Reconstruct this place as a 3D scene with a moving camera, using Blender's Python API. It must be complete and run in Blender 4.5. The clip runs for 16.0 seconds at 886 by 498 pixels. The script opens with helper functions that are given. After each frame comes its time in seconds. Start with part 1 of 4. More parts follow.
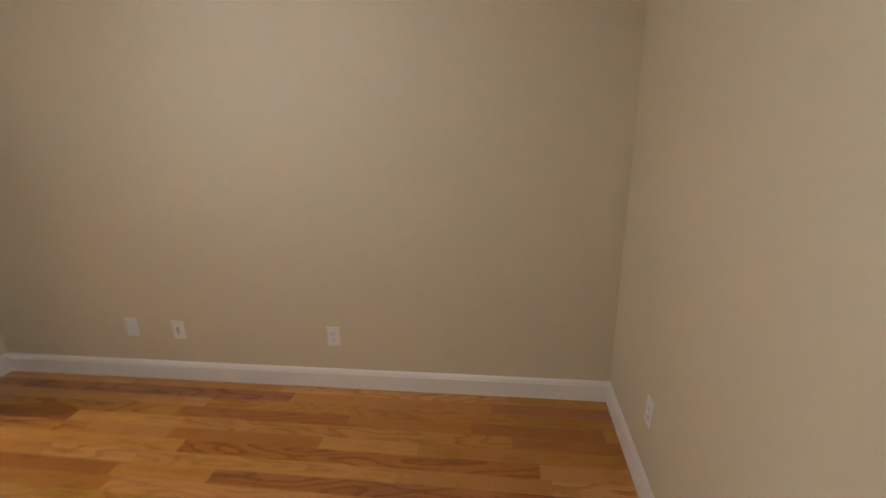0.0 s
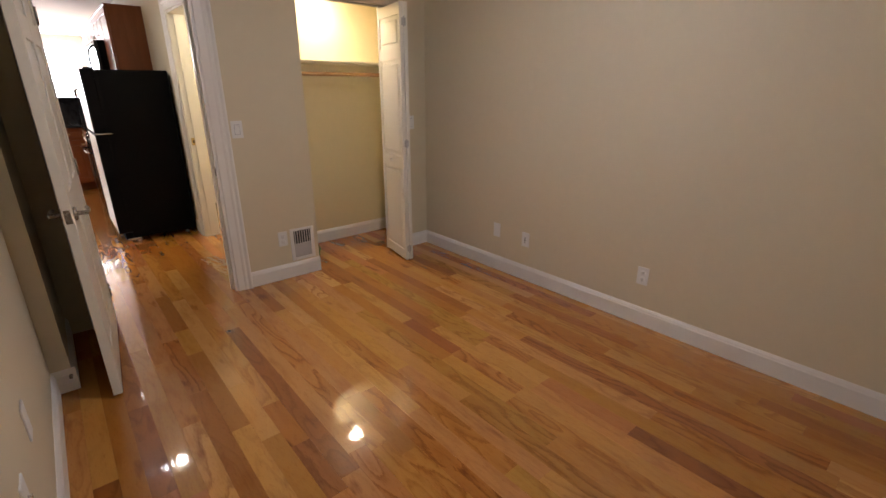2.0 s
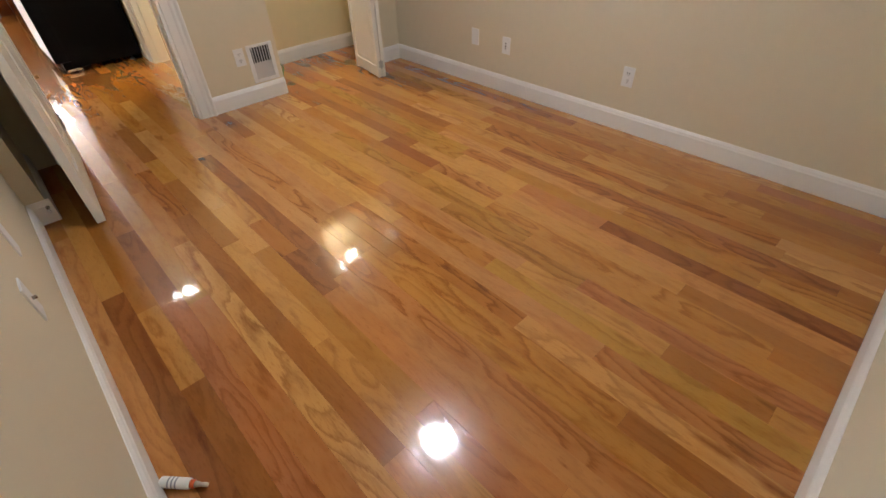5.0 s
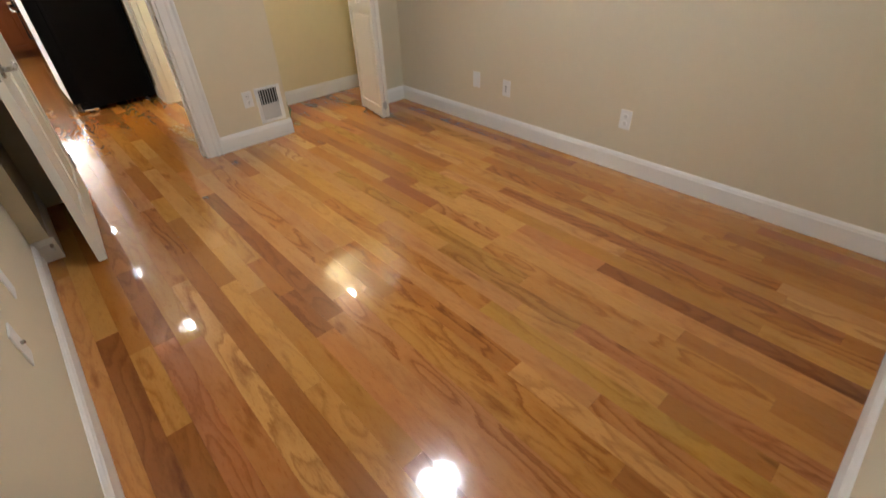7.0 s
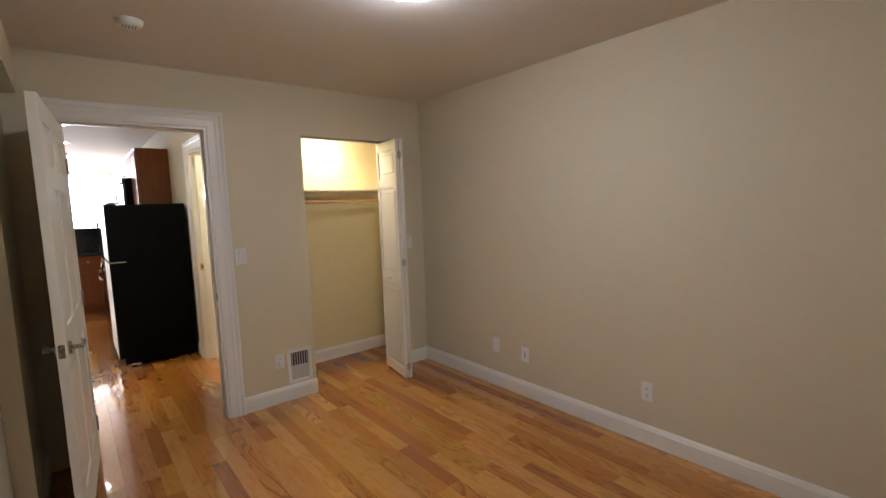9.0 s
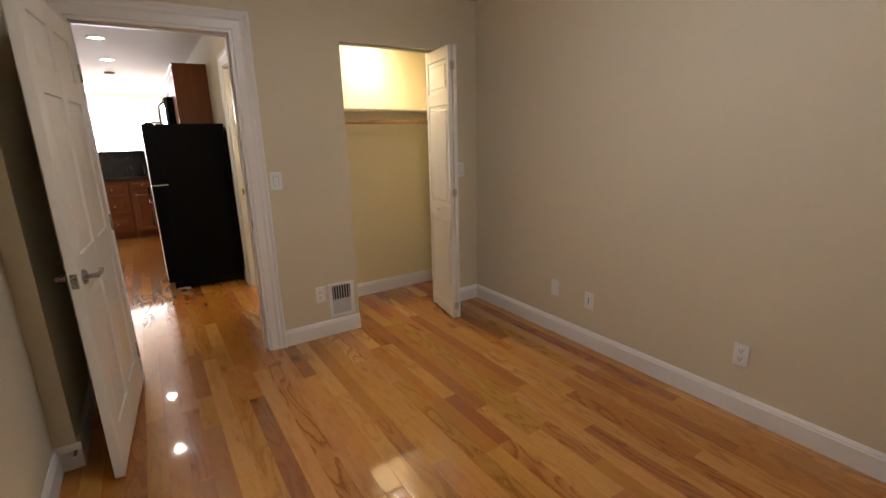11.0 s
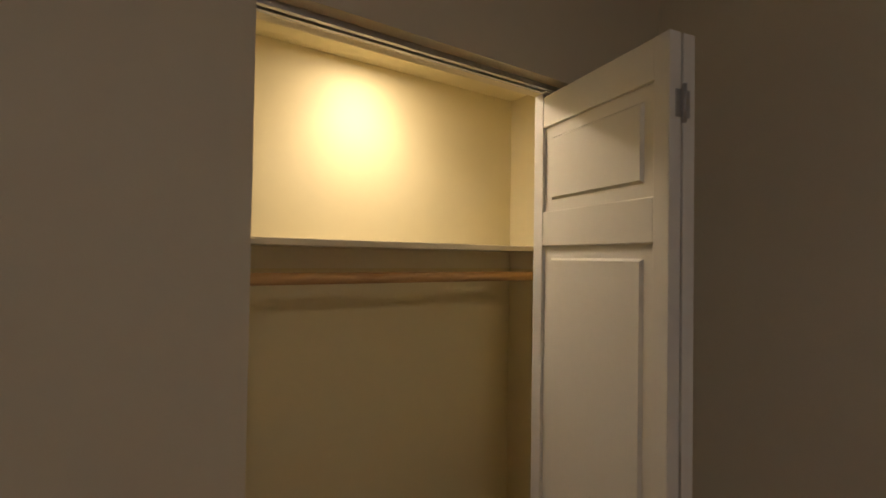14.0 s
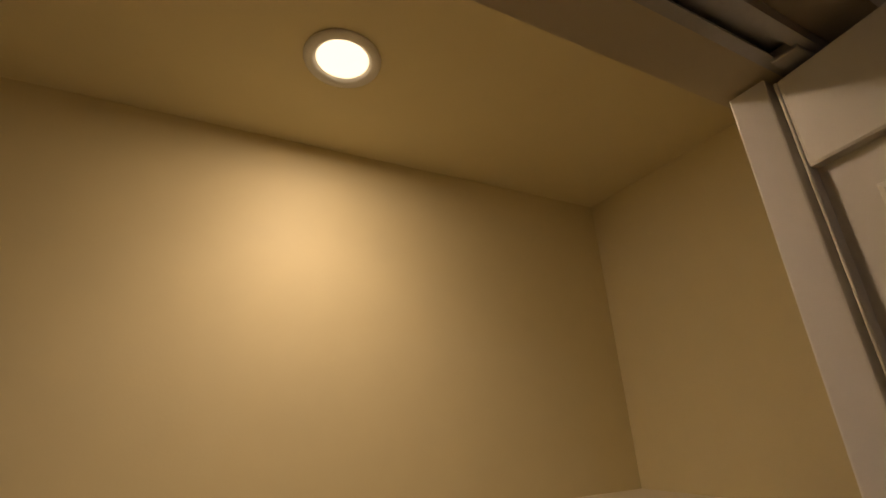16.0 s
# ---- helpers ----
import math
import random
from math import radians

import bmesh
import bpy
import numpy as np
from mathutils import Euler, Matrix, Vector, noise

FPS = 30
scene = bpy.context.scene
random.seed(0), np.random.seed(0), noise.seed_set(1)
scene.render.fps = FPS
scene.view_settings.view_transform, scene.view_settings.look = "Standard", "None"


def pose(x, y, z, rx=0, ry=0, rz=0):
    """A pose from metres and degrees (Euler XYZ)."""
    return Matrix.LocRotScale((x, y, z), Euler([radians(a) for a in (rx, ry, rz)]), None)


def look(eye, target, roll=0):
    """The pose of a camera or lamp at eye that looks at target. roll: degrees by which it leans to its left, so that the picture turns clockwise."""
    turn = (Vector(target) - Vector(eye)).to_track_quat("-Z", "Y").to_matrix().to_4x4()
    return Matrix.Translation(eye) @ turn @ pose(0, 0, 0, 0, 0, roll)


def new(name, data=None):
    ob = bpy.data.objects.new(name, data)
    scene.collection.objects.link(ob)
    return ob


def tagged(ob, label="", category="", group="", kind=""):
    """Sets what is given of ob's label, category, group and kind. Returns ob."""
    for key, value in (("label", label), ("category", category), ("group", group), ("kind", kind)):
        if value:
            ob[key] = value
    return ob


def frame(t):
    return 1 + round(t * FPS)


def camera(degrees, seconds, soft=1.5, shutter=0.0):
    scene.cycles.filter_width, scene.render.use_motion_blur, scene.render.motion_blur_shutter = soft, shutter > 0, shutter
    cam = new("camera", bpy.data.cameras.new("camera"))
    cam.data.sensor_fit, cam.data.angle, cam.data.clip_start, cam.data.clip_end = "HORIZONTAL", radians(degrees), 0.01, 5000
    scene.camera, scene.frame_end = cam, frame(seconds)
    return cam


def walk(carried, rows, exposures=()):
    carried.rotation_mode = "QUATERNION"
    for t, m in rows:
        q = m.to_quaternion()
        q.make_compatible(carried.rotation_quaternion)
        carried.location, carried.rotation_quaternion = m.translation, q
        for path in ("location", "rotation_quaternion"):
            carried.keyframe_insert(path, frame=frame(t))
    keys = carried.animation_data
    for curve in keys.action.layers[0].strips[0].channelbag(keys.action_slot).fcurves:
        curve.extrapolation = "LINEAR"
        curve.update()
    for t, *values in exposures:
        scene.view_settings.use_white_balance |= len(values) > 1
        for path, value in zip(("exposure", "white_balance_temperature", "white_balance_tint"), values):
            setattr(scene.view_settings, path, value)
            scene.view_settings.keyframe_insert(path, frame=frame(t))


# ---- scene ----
cam = camera(88.6, 16.0, shutter=0.15)
EXPOSURES = [(0.0, 0.10, 6400, 9), (0.5, 0.02, 6350, 10), (1.5, -0.04, 6280, 14), (2.5, -0.02, 6220, 15), (3.2, 0.07, 6220, 13), (4.0, 0.50, 6050, 9), (4.7, 0.62, 5900, 7), (7.0, 0.62, 5800, 4), (7.5, 0.60, 5850, 5),
             (8.0, 0.34, 5950, 7), (9.0, -0.01, 5950, 8), (10.2, -0.08, 6250, 10), (12.5, -0.18, 6450, 13), (13.0, -0.27, 6500, 14), (13.5, -0.73, 6700, 16), (14.0, -1.48, 6700, 13), (14.5, -1.80, 6700, 12),
             (15.0, -2.12, 6900, 15), (15.5, -2.68, 7350, 20), (16.0, -3.04, 7650, 24)]
PATH = [
    (0, (-2.176, -3.119, 1.554), (-0.289, -2.862, 0.943), -1.7),
    (0.5, (-2.403, -3.318, 1.386), (-0.778, -2.32, 0.783), 1.0),
    (1, (-2.482, -3.345, 1.408), (-1.019, -2.122, 0.807), -1.2),
    (1.5, (-2.575, -3.394, 1.439), (-1.289, -1.979, 0.854), -0.9),
    (2, (-2.663, -3.383, 1.44), (-1.442, -1.946, 0.773), 0.0),
    (2.5, (-2.655, -3.434, 1.401), (-1.438, -2.0, 0.721), -1.7),
    (3, (-2.648, -3.446, 1.396), (-1.326, -2.125, 0.685), -0.1),
    (3.5, (-2.644, -3.437, 1.37), (-1.373, -2.13, 0.547), -0.3),
    (4, (-2.644, -3.449, 1.336), (-1.469, -2.205, 0.3), -0.7),
    (4.5, (-2.643, -3.444, 1.315), (-1.566, -2.276, 0.101), -1.8),
    (4.7, (-2.672, -3.426, 1.313), (-1.626, -2.292, 0.041), -1.8),
    (6.8, (-2.602, -3.451, 1.325), (-1.601, -2.309, 0.024), -2.6),
    (7, (-2.607, -3.444, 1.345), (-1.541, -2.224, 0.172), -2.4),
    (7.5, (-2.594, -3.452, 1.416), (-1.39, -2.045, 0.66), -2.4),
    (8, (-2.596, -3.457, 1.474), (-1.348, -1.949, 1.064), -1.9),
    (8.5, (-2.6, -3.461, 1.501), (-1.343, -1.926, 1.251), -2.2),
    (9, (-2.597, -3.466, 1.503), (-1.336, -1.927, 1.302), -2.1),
    (9.5, (-2.596, -3.461, 1.495), (-1.337, -1.922, 1.275), -1.9),
    (10, (-2.57, -3.419, 1.44), (-1.342, -1.892, 1.037), -0.7),
    (10.2, (-2.551, -3.393, 1.434), (-1.368, -1.844, 0.985), -0.6),
    (12.3, (-1.914, -2.234, 1.482), (-0.985, -0.521, 1.032), -0.2),
    (12.5, (-1.842, -2.059, 1.49), (-0.901, -0.34, 1.093), 1.3),
    (13, (-1.663, -1.608, 1.548), (-0.646, 0.092, 1.274), -0.7),
    (13.5, (-1.434, -1.207, 1.627), (-0.416, 0.513, 1.57), -1.3),
    (14, (-1.286, -0.794, 1.617), (-0.196, 0.883, 1.653), 0.9),
    (14.2, (-1.18, -0.664, 1.645), (-0.094, 1.013, 1.724), 0.1),
    (14.5, (-1.05, -0.476, 1.655), (0.066, 1.176, 1.814), 0.8),
    (14.7, (-0.968, -0.357, 1.67), (0.104, 1.313, 1.917), 0.9),
    (15, (-0.848, -0.203, 1.717), (0.091, 1.518, 2.110), 2.2),
    (15.2, (-0.818, -0.138, 1.74), (0.109, 1.569, 2.216), 1.6),
    (15.5, (-0.793, -0.083, 1.766), (0.120, 1.590, 2.376), -0.6),
    (16, (-0.806, -0.072, 1.790), (0.053, 1.58, 2.520), -2.6),
]
walk(cam, [(t, look(eye, target, roll)) for t, eye, target, roll in PATH], EXPOSURES)

# ---- world and large lights ----
world = bpy.data.worlds.new("sky")
scene.world = world
world.use_nodes = True
wn = world.node_tree
sky = wn.nodes.new("ShaderNodeTexSky")
sky.sky_type, sky.sun_disc = "NISHITA", False
sky.sun_elevation, sky.sun_rotation = radians(38), radians(160)
wn.nodes["Background"].inputs["Strength"].default_value = 0.12
wn.links.new(sky.outputs["Color"], wn.nodes["Background"].inputs["Color"])


def lamp(name, kind, watts, m, colour, size=0.1, size_y=None, spot=None, blend=1.0):
    data = bpy.data.lights.new(name, kind)
    data.energy, data.color = watts, colour
    if kind == "AREA":
        data.size = size
        if size_y:
            data.shape, data.size_y = "RECTANGLE", size_y
        else:
            data.shape = "DISK"
    else:
        data.shadow_soft_size = size
    if spot:
        data.spot_size, data.spot_blend = radians(spot), blend
    ob = new(name, data)
    ob.matrix_world = m
    return ob


sun = bpy.data.lights.new("sun", "SUN")
sun.energy, sun.angle, sun.color = 2.0, radians(0.5), (1.0, 0.95, 0.88)
new("sun", sun).matrix_world = look((20, 40, 30), (0, 5, 0))

WARM, DAY = (1.0, 0.84, 0.62), (0.92, 0.96, 1.0)
lamp("closet_lamp_light", "SPOT", 36, look((-0.69, 0.435, 2.262), (-0.69, 0.435, 0)), WARM, 0.06, spot=137)
lamp("closet_lamp_spill", "AREA", 9.0, look((-0.69, 0.435, 2.272), (-0.69, 0.435, 0)), WARM, 0.08)
lamp("window_light", "AREA", 235, look((-3.0, 10.0, 1.55), (-3.0, 5.0, 1.3)), DAY, 2.3, 1.5)
for lx, ly in ((-2.34, 1.58), (-2.58, 3.18), (-2.55, 4.72), (-3.72, 5.49)):
    lamp("downlight_light", "SPOT", 22, look((lx, ly, 2.50), (lx, ly, 0)), (1.0, 0.9, 0.76), 0.05, spot=130)
lamp("bathroom_light", "POINT", 38, pose(-0.75, 1.30, 2.15), (1.0, 0.86, 0.53), 0.1)


# ---- materials ----
def material(name, colour, rough=0.5, metal=0.0, vary=0.08, scale=6.0, bump=0.0, bump_scale=120.0, coat=0.0, spec=0.5, rough_vary=0.08):
    """A surface with mottling at two scales, uneven gloss and a fine relief."""
    mat = bpy.data.materials.new(name)
    mat.use_nodes = True
    nt = mat.node_tree
    b = nt.nodes["Principled BSDF"]
    b.inputs["Metallic"].default_value = metal
    b.inputs["Coat Weight"].default_value = coat
    b.inputs["Specular IOR Level"].default_value = spec
    co = nt.nodes.new("ShaderNodeTexCoord")

    def noise_tex(s, detail):
        n = nt.nodes.new("ShaderNodeTexNoise")
        n.inputs["Scale"].default_value, n.inputs["Detail"].default_value = s, detail
        nt.links.new(co.outputs["Object"], n.inputs["Vector"])
        return n

    big, small = noise_tex(scale * 0.35, 3), noise_tex(scale * 9, 4)
    both = nt.nodes.new("ShaderNodeMath")
    both.operation = "MULTIPLY_ADD"
    both.inputs[1].default_value = 0.6
    nt.links.new(big.outputs["Fac"], both.inputs[0])
    half = nt.nodes.new("ShaderNodeMath")
    half.operation = "MULTIPLY"
    half.inputs[1].default_value = 0.4
    nt.links.new(small.outputs["Fac"], half.inputs[0])
    nt.links.new(half.outputs[0], both.inputs[2])
    ramp = nt.nodes.new("ShaderNodeValToRGB")
    ramp.color_ramp.elements[0].position, ramp.color_ramp.elements[1].position = 0.3, 0.7
    ramp.color_ramp.elements[0].color = (*[c * (1 - vary) for c in colour], 1)
    ramp.color_ramp.elements[1].color = (*[min(1.0, c * (1 + vary)) for c in colour], 1)
    nt.links.new(both.outputs[0], ramp.inputs["Fac"])
    nt.links.new(ramp.outputs["Color"], b.inputs["Base Color"])
    r = nt.nodes.new("ShaderNodeMapRange")
    r.inputs["To Min"].default_value, r.inputs["To Max"].default_value = max(0.02, rough - rough_vary), min(1, rough + rough_vary)
    nt.links.new(small.outputs["Fac"], r.inputs["Value"])
    nt.links.new(r.outputs["Result"], b.inputs["Roughness"])
    if bump:
        fine = noise_tex(bump_scale, 3)
        bp = nt.nodes.new("ShaderNodeBump")
        bp.inputs["Strength"].default_value, bp.inputs["Distance"].default_value = bump, 0.002
        nt.links.new(fine.outputs["Fac"], bp.inputs["Height"])
        nt.links.new(bp.outputs["Normal"], b.inputs["Normal"])
    return mat


def glowing(name, colour, strength):
    mat = bpy.data.materials.new(name)
    mat.use_nodes = True
    b = mat.node_tree.nodes["Principled BSDF"]
    b.inputs["Base Color"].default_value = (0.8, 0.8, 0.8, 1)
    b.inputs["Emission Color"].default_value = (*colour, 1)
    b.inputs["Emission Strength"].default_value = strength
    return mat


def glassy(name, colour=(1, 1, 1), rough=0.0, ior=1.45):
    mat = bpy.data.materials.new(name)
    mat.use_nodes = True
    b = mat.node_tree.nodes["Principled BSDF"]
    b.inputs["Base Color"].default_value = (*colour, 1)
    b.inputs["Transmission Weight"].default_value = 1.0
    b.inputs["Roughness"].default_value, b.inputs["IOR"].default_value = rough, ior
    return mat


def wood(name, tones, grain_axis, random_source, rough, stretch=7.0, coat=0.0, wave=0.0, rings=9.0, depth=1.0, knots=0.0):
    """Grained wood: a tone for each piece, long pores, cathedral figure and a clear finish."""
    mat = bpy.data.materials.new(name)
    mat.use_nodes = True
    nt = mat.node_tree
    b = nt.nodes["Principled BSDF"]
    co = nt.nodes.new("ShaderNodeTexCoord")
    if random_source == "object":
        rnd = nt.nodes.new("ShaderNodeObjectInfo").outputs["Random"]
    else:
        rnd = nt.nodes.new("ShaderNodeNewGeometry").outputs["Random Per Island"]
    geo = nt.nodes.new("ShaderNodeNewGeometry")
    shift = nt.nodes.new("ShaderNodeVectorMath")
    shift.operation = "MULTIPLY_ADD"
    comb = nt.nodes.new("ShaderNodeCombineXYZ")
    for k in range(3):
        nt.links.new(rnd, comb.inputs[k])
    nt.links.new(comb.outputs[0], shift.inputs[0])
    shift.inputs[1].default_value = (37.0, 91.0, 53.0)
    nt.links.new(geo.outputs["Position"], shift.inputs[2])
    mp = nt.nodes.new("ShaderNodeMapping")
    s = [1.0, 1.0, 1.0]
    s[grain_axis] = 1.0 / stretch
    mp.inputs["Scale"].default_value = s
    nt.links.new(shift.outputs[0], mp.inputs["Vector"])
    # figure: distorted bands across the board
    fig = nt.nodes.new("ShaderNodeTexNoise")
    fig.inputs["Scale"].default_value, fig.inputs["Detail"].default_value = 8.0, 1.5
    nt.links.new(mp.outputs[0], fig.inputs["Vector"])
    mul = nt.nodes.new("ShaderNodeMath")
    mul.operation, mul.inputs[1].default_value = "MULTIPLY", rings
    nt.links.new(fig.outputs["Fac"], mul.inputs[0])
    pore = nt.nodes.new("ShaderNodeTexNoise")
    pore.inputs["Scale"].default_value, pore.inputs["Detail"].default_value = 160.0, 4.0
    nt.links.new(mp.outputs[0], pore.inputs["Vector"])
    # growth rings: a ragged dark line that fades slowly to one side
    ragged = nt.nodes.new("ShaderNodeMath")
    ragged.operation, ragged.inputs[1].default_value = "MULTIPLY_ADD", 0.55
    nt.links.new(pore.outputs["Fac"], ragged.inputs[0])
    nt.links.new(mul.outputs[0], ragged.inputs[2])
    saw = nt.nodes.new("ShaderNodeMath")
    saw.operation = "FRACT"
    nt.links.new(ragged.outputs[0], saw.inputs[0])
    ring = nt.nodes.new("ShaderNodeValToRGB")
    stops = ring.color_ramp.elements
    stops[0].position, stops[0].color = 0.12, (0, 0, 0, 1)
    stops[1].position, stops[1].color = 0.86, (1, 1, 1, 1)
    stops.new(0.55).color = (0.22, 0.22, 0.22, 1)
    stops.new(1.0).color = (0, 0, 0, 1)
    nt.links.new(saw.outputs[0], ring.inputs["Fac"])
    # mineral streaks
    streak = nt.nodes.new("ShaderNodeTexNoise")
    streak.inputs["Scale"].default_value, streak.inputs["Detail"].default_value = 13.0, 5.0
    nt.links.new(mp.outputs[0], streak.inputs["Vector"])
    cloud = nt.nodes.new("ShaderNodeTexNoise")
    cloud.inputs["Scale"].default_value, cloud.inputs["Detail"].default_value = 22.0, 3.0
    nt.links.new(mp.outputs[0], cloud.inputs["Vector"])
    ramp = nt.nodes.new("ShaderNodeValToRGB")
    el = ramp.color_ramp.elements
    while len(el) < len(tones):
        el.new(0.5)
    for k, tone in enumerate(tones):
        el[k].position = k / (len(tones) - 1)
        el[k].color = (*tone, 1)
    nt.links.new(rnd, ramp.inputs["Fac"])

    def darken(colour_socket, fac_socket, lo, hi, to):
        rg = nt.nodes.new("ShaderNodeMapRange")
        rg.inputs["From Min"].default_value, rg.inputs["From Max"].default_value = lo, hi
        nt.links.new(fac_socket, rg.inputs["Value"])
        mx = nt.nodes.new("ShaderNodeMix")
        mx.data_type, mx.blend_type = "RGBA", "MULTIPLY"
        nt.links.new(rg.outputs["Result"], mx.inputs[0])
        nt.links.new(colour_socket, mx.inputs[6])
        mx.inputs[7].default_value = (*(1 - depth * (1 - v) for v in to), 1)
        return mx.outputs[2]

    frac = nt.nodes.new("ShaderNodeMath")
    frac.operation, frac.inputs[1].default_value = "MULTIPLY", 7.31
    nt.links.new(rnd, frac.inputs[0])
    part_of = nt.nodes.new("ShaderNodeMath")
    part_of.operation = "FRACT"
    nt.links.new(frac.outputs[0], part_of.inputs[0])
    figure = nt.nodes.new("ShaderNodeMath")
    figure.operation = "MULTIPLY"
    nt.links.new(ring.outputs["Color"], figure.inputs[0])
    amount = nt.nodes.new("ShaderNodeMapRange")
    amount.inputs["From Min"].default_value, amount.inputs["To Min"].default_value = 0.30, 0.12
    nt.links.new(part_of.outputs[0], amount.inputs["Value"])
    nt.links.new(amount.outputs["Result"], figure.inputs[1])
    c = darken(ramp.outputs["Color"], figure.outputs[0], 0.0, 1.0, (0.56, 0.44, 0.34))
    c = darken(c, pore.outputs["Fac"], 0.55, 0.75, (0.86, 0.79, 0.71))
    c = darken(c, cloud.outputs["Fac"], 0.52, 0.75, (0.84, 0.76, 0.67))
    c = darken(c, streak.outputs["Fac"], 0.63, 0.76, (0.48, 0.34, 0.25))
    if knots:
        # small dark knots, in a few cells only
        place = nt.nodes.new("ShaderNodeMapping")
        place.inputs["Scale"].default_value = [1.0 if k != grain_axis else 0.42 for k in range(3)]
        nt.links.new(shift.outputs[0], place.inputs["Vector"])
        warp = nt.nodes.new("ShaderNodeVectorMath")
        warp.operation = "MULTIPLY_ADD"
        warp.inputs[1].default_value = (0.05, 0.05, 0.05)
        nt.links.new(cloud.outputs["Color"], warp.inputs[0])
        nt.links.new(place.outputs[0], warp.inputs[2])
        cell = nt.nodes.new("ShaderNodeTexVoronoi")
        cell.inputs["Scale"].default_value = 6.0
        nt.links.new(warp.outputs[0], cell.inputs["Vector"])
        few = nt.nodes.new("ShaderNodeSeparateColor")
        nt.links.new(cell.outputs["Color"], few.inputs[0])
        gate = nt.nodes.new("ShaderNodeMath")
        gate.operation, gate.inputs[1].default_value = "GREATER_THAN", 1.0 - knots
        nt.links.new(few.outputs[0], gate.inputs[0])
        near = nt.nodes.new("ShaderNodeMapRange")
        near.inputs["From Min"].default_value, near.inputs["From Max"].default_value = 0.16, 0.03
        nt.links.new(cell.outputs["Distance"], near.inputs["Value"])
        knot = nt.nodes.new("ShaderNodeMath")
        knot.operation = "MULTIPLY"
        nt.links.new(gate.outputs[0], knot.inputs[0])
        nt.links.new(near.outputs["Result"], knot.inputs[1])
        c = darken(c, knot.outputs[0], 0.0, 1.0, (0.26, 0.16, 0.12))
    nt.links.new(c, b.inputs["Base Color"])
    b.inputs["Roughness"].default_value = rough
    b.inputs["Specular IOR Level"].default_value = 0.15
    b.inputs["Coat Weight"].default_value = coat
    b.inputs["Coat Roughness"].default_value = 0.045
    bp = nt.nodes.new("ShaderNodeBump")
    bp.inputs["Strength"].default_value, bp.inputs["Distance"].default_value = 0.30, 0.0008
    nt.links.new(pore.outputs["Fac"], bp.inputs["Height"])
    if wave:
        # the rings' relief under the varnish, brush marks and slight cupping
        relief = nt.nodes.new("ShaderNodeBump")
        relief.inputs["Strength"].default_value, relief.inputs["Distance"].default_value = 0.14, 0.0008
        nt.links.new(figure.outputs[0], relief.inputs["Height"])
        w1 = nt.nodes.new("ShaderNodeTexNoise")
        w1.inputs["Scale"].default_value, w1.inputs["Detail"].default_value = 42.0, 2.0
        nt.links.new(mp.outputs[0], w1.inputs["Vector"])
        w2 = nt.nodes.new("ShaderNodeBump")
        w2.inputs["Strength"].default_value, w2.inputs["Distance"].default_value = wave, 0.002
        nt.links.new(w1.outputs["Fac"], w2.inputs["Height"])
        nt.links.new(relief.outputs["Normal"], w2.inputs["Normal"])
        nt.links.new(bp.outputs["Normal"], b.inputs["Normal"])
        nt.links.new(w2.outputs["Normal"], b.inputs["Coat Normal"])
    else:
        nt.links.new(bp.outputs["Normal"], b.inputs["Normal"])
    return mat


PAINT = material("cream_wall_paint", (0.695, 0.622, 0.466), 0.62, vary=0.025, scale=2.0, bump=0.12, bump_scale=260)
CLOSET_PAINT = material("yellow_cream_closet_paint", (0.77, 0.68, 0.43), 0.6, vary=0.03, scale=2.0, bump=0.06, bump_scale=200)
KITCHEN_PAINT = material("pale_cream_wall_paint", (0.82, 0.79, 0.74), 0.6, vary=0.02, scale=2.0, bump=0.1, bump_scale=260)
CEILING = material("ceiling_paint", (0.74, 0.69, 0.64), 0.8, vary=0.02, scale=2.0, bump=0.15, bump_scale=200)
TRIM = material("white_gloss_paint", (0.84, 0.825, 0.80), 0.33, vary=0.02, scale=5.0, bump=0.05, bump_scale=90)
DOOR_PAINT = material("white_door_paint", (0.81, 0.785, 0.715), 0.36, vary=0.02, scale=5.0, bump=0.06, bump_scale=140)
PLASTIC = material("white_plastic", (0.82, 0.82, 0.81), 0.35, vary=0.01, scale=10)
# near-black; on plates and register it paints in the shade of holes
DARK = material("dark_void", (0.012, 0.011, 0.010), 0.7, vary=0.2, scale=10)
NICKEL = material("satin_nickel", (0.36, 0.34, 0.32), 0.27, metal=1.0, vary=0.05, scale=20)
ZINC = material("zinc_plated_steel", (0.50, 0.50, 0.50), 0.42, metal=1.0, vary=0.1, scale=30)
BRONZE = material("dark_bronze", (0.06, 0.05, 0.045), 0.4, metal=0.8, vary=0.1, scale=30)
STAINLESS = material("brushed_stainless_steel", (0.72, 0.72, 0.73), 0.36, metal=1.0, vary=0.05, scale=14)
CHROME = material("chrome", (0.75, 0.75, 0.75), 0.14, metal=1.0, vary=0.03, scale=20)
BRASS = material("brass", (0.66, 0.49, 0.24), 0.28, metal=1.0, vary=0.06, scale=20)
LOUVRE = material("grey_louvre_enamel", (0.55, 0.55, 0.55), 0.45, vary=0.05, scale=20)
BLACK_STEEL = material("black_textured_steel", (0.004, 0.004, 0.0045), 0.5, vary=0.15, scale=12, bump=0.2, bump_scale=600, spec=0.06)
BLACK_GLOSS = material("black_gloss_enamel", (0.010, 0.010, 0.011), 0.1, vary=0.1, scale=12)
GRANITE = material("black_granite", (0.018, 0.018, 0.020), 0.12, vary=0.6, scale=40)
SHELF_PAINT = material("cream_shelf_paint", (0.80, 0.74, 0.60), 0.5, vary=0.03, scale=4, bump=0.1, bump_scale=120)
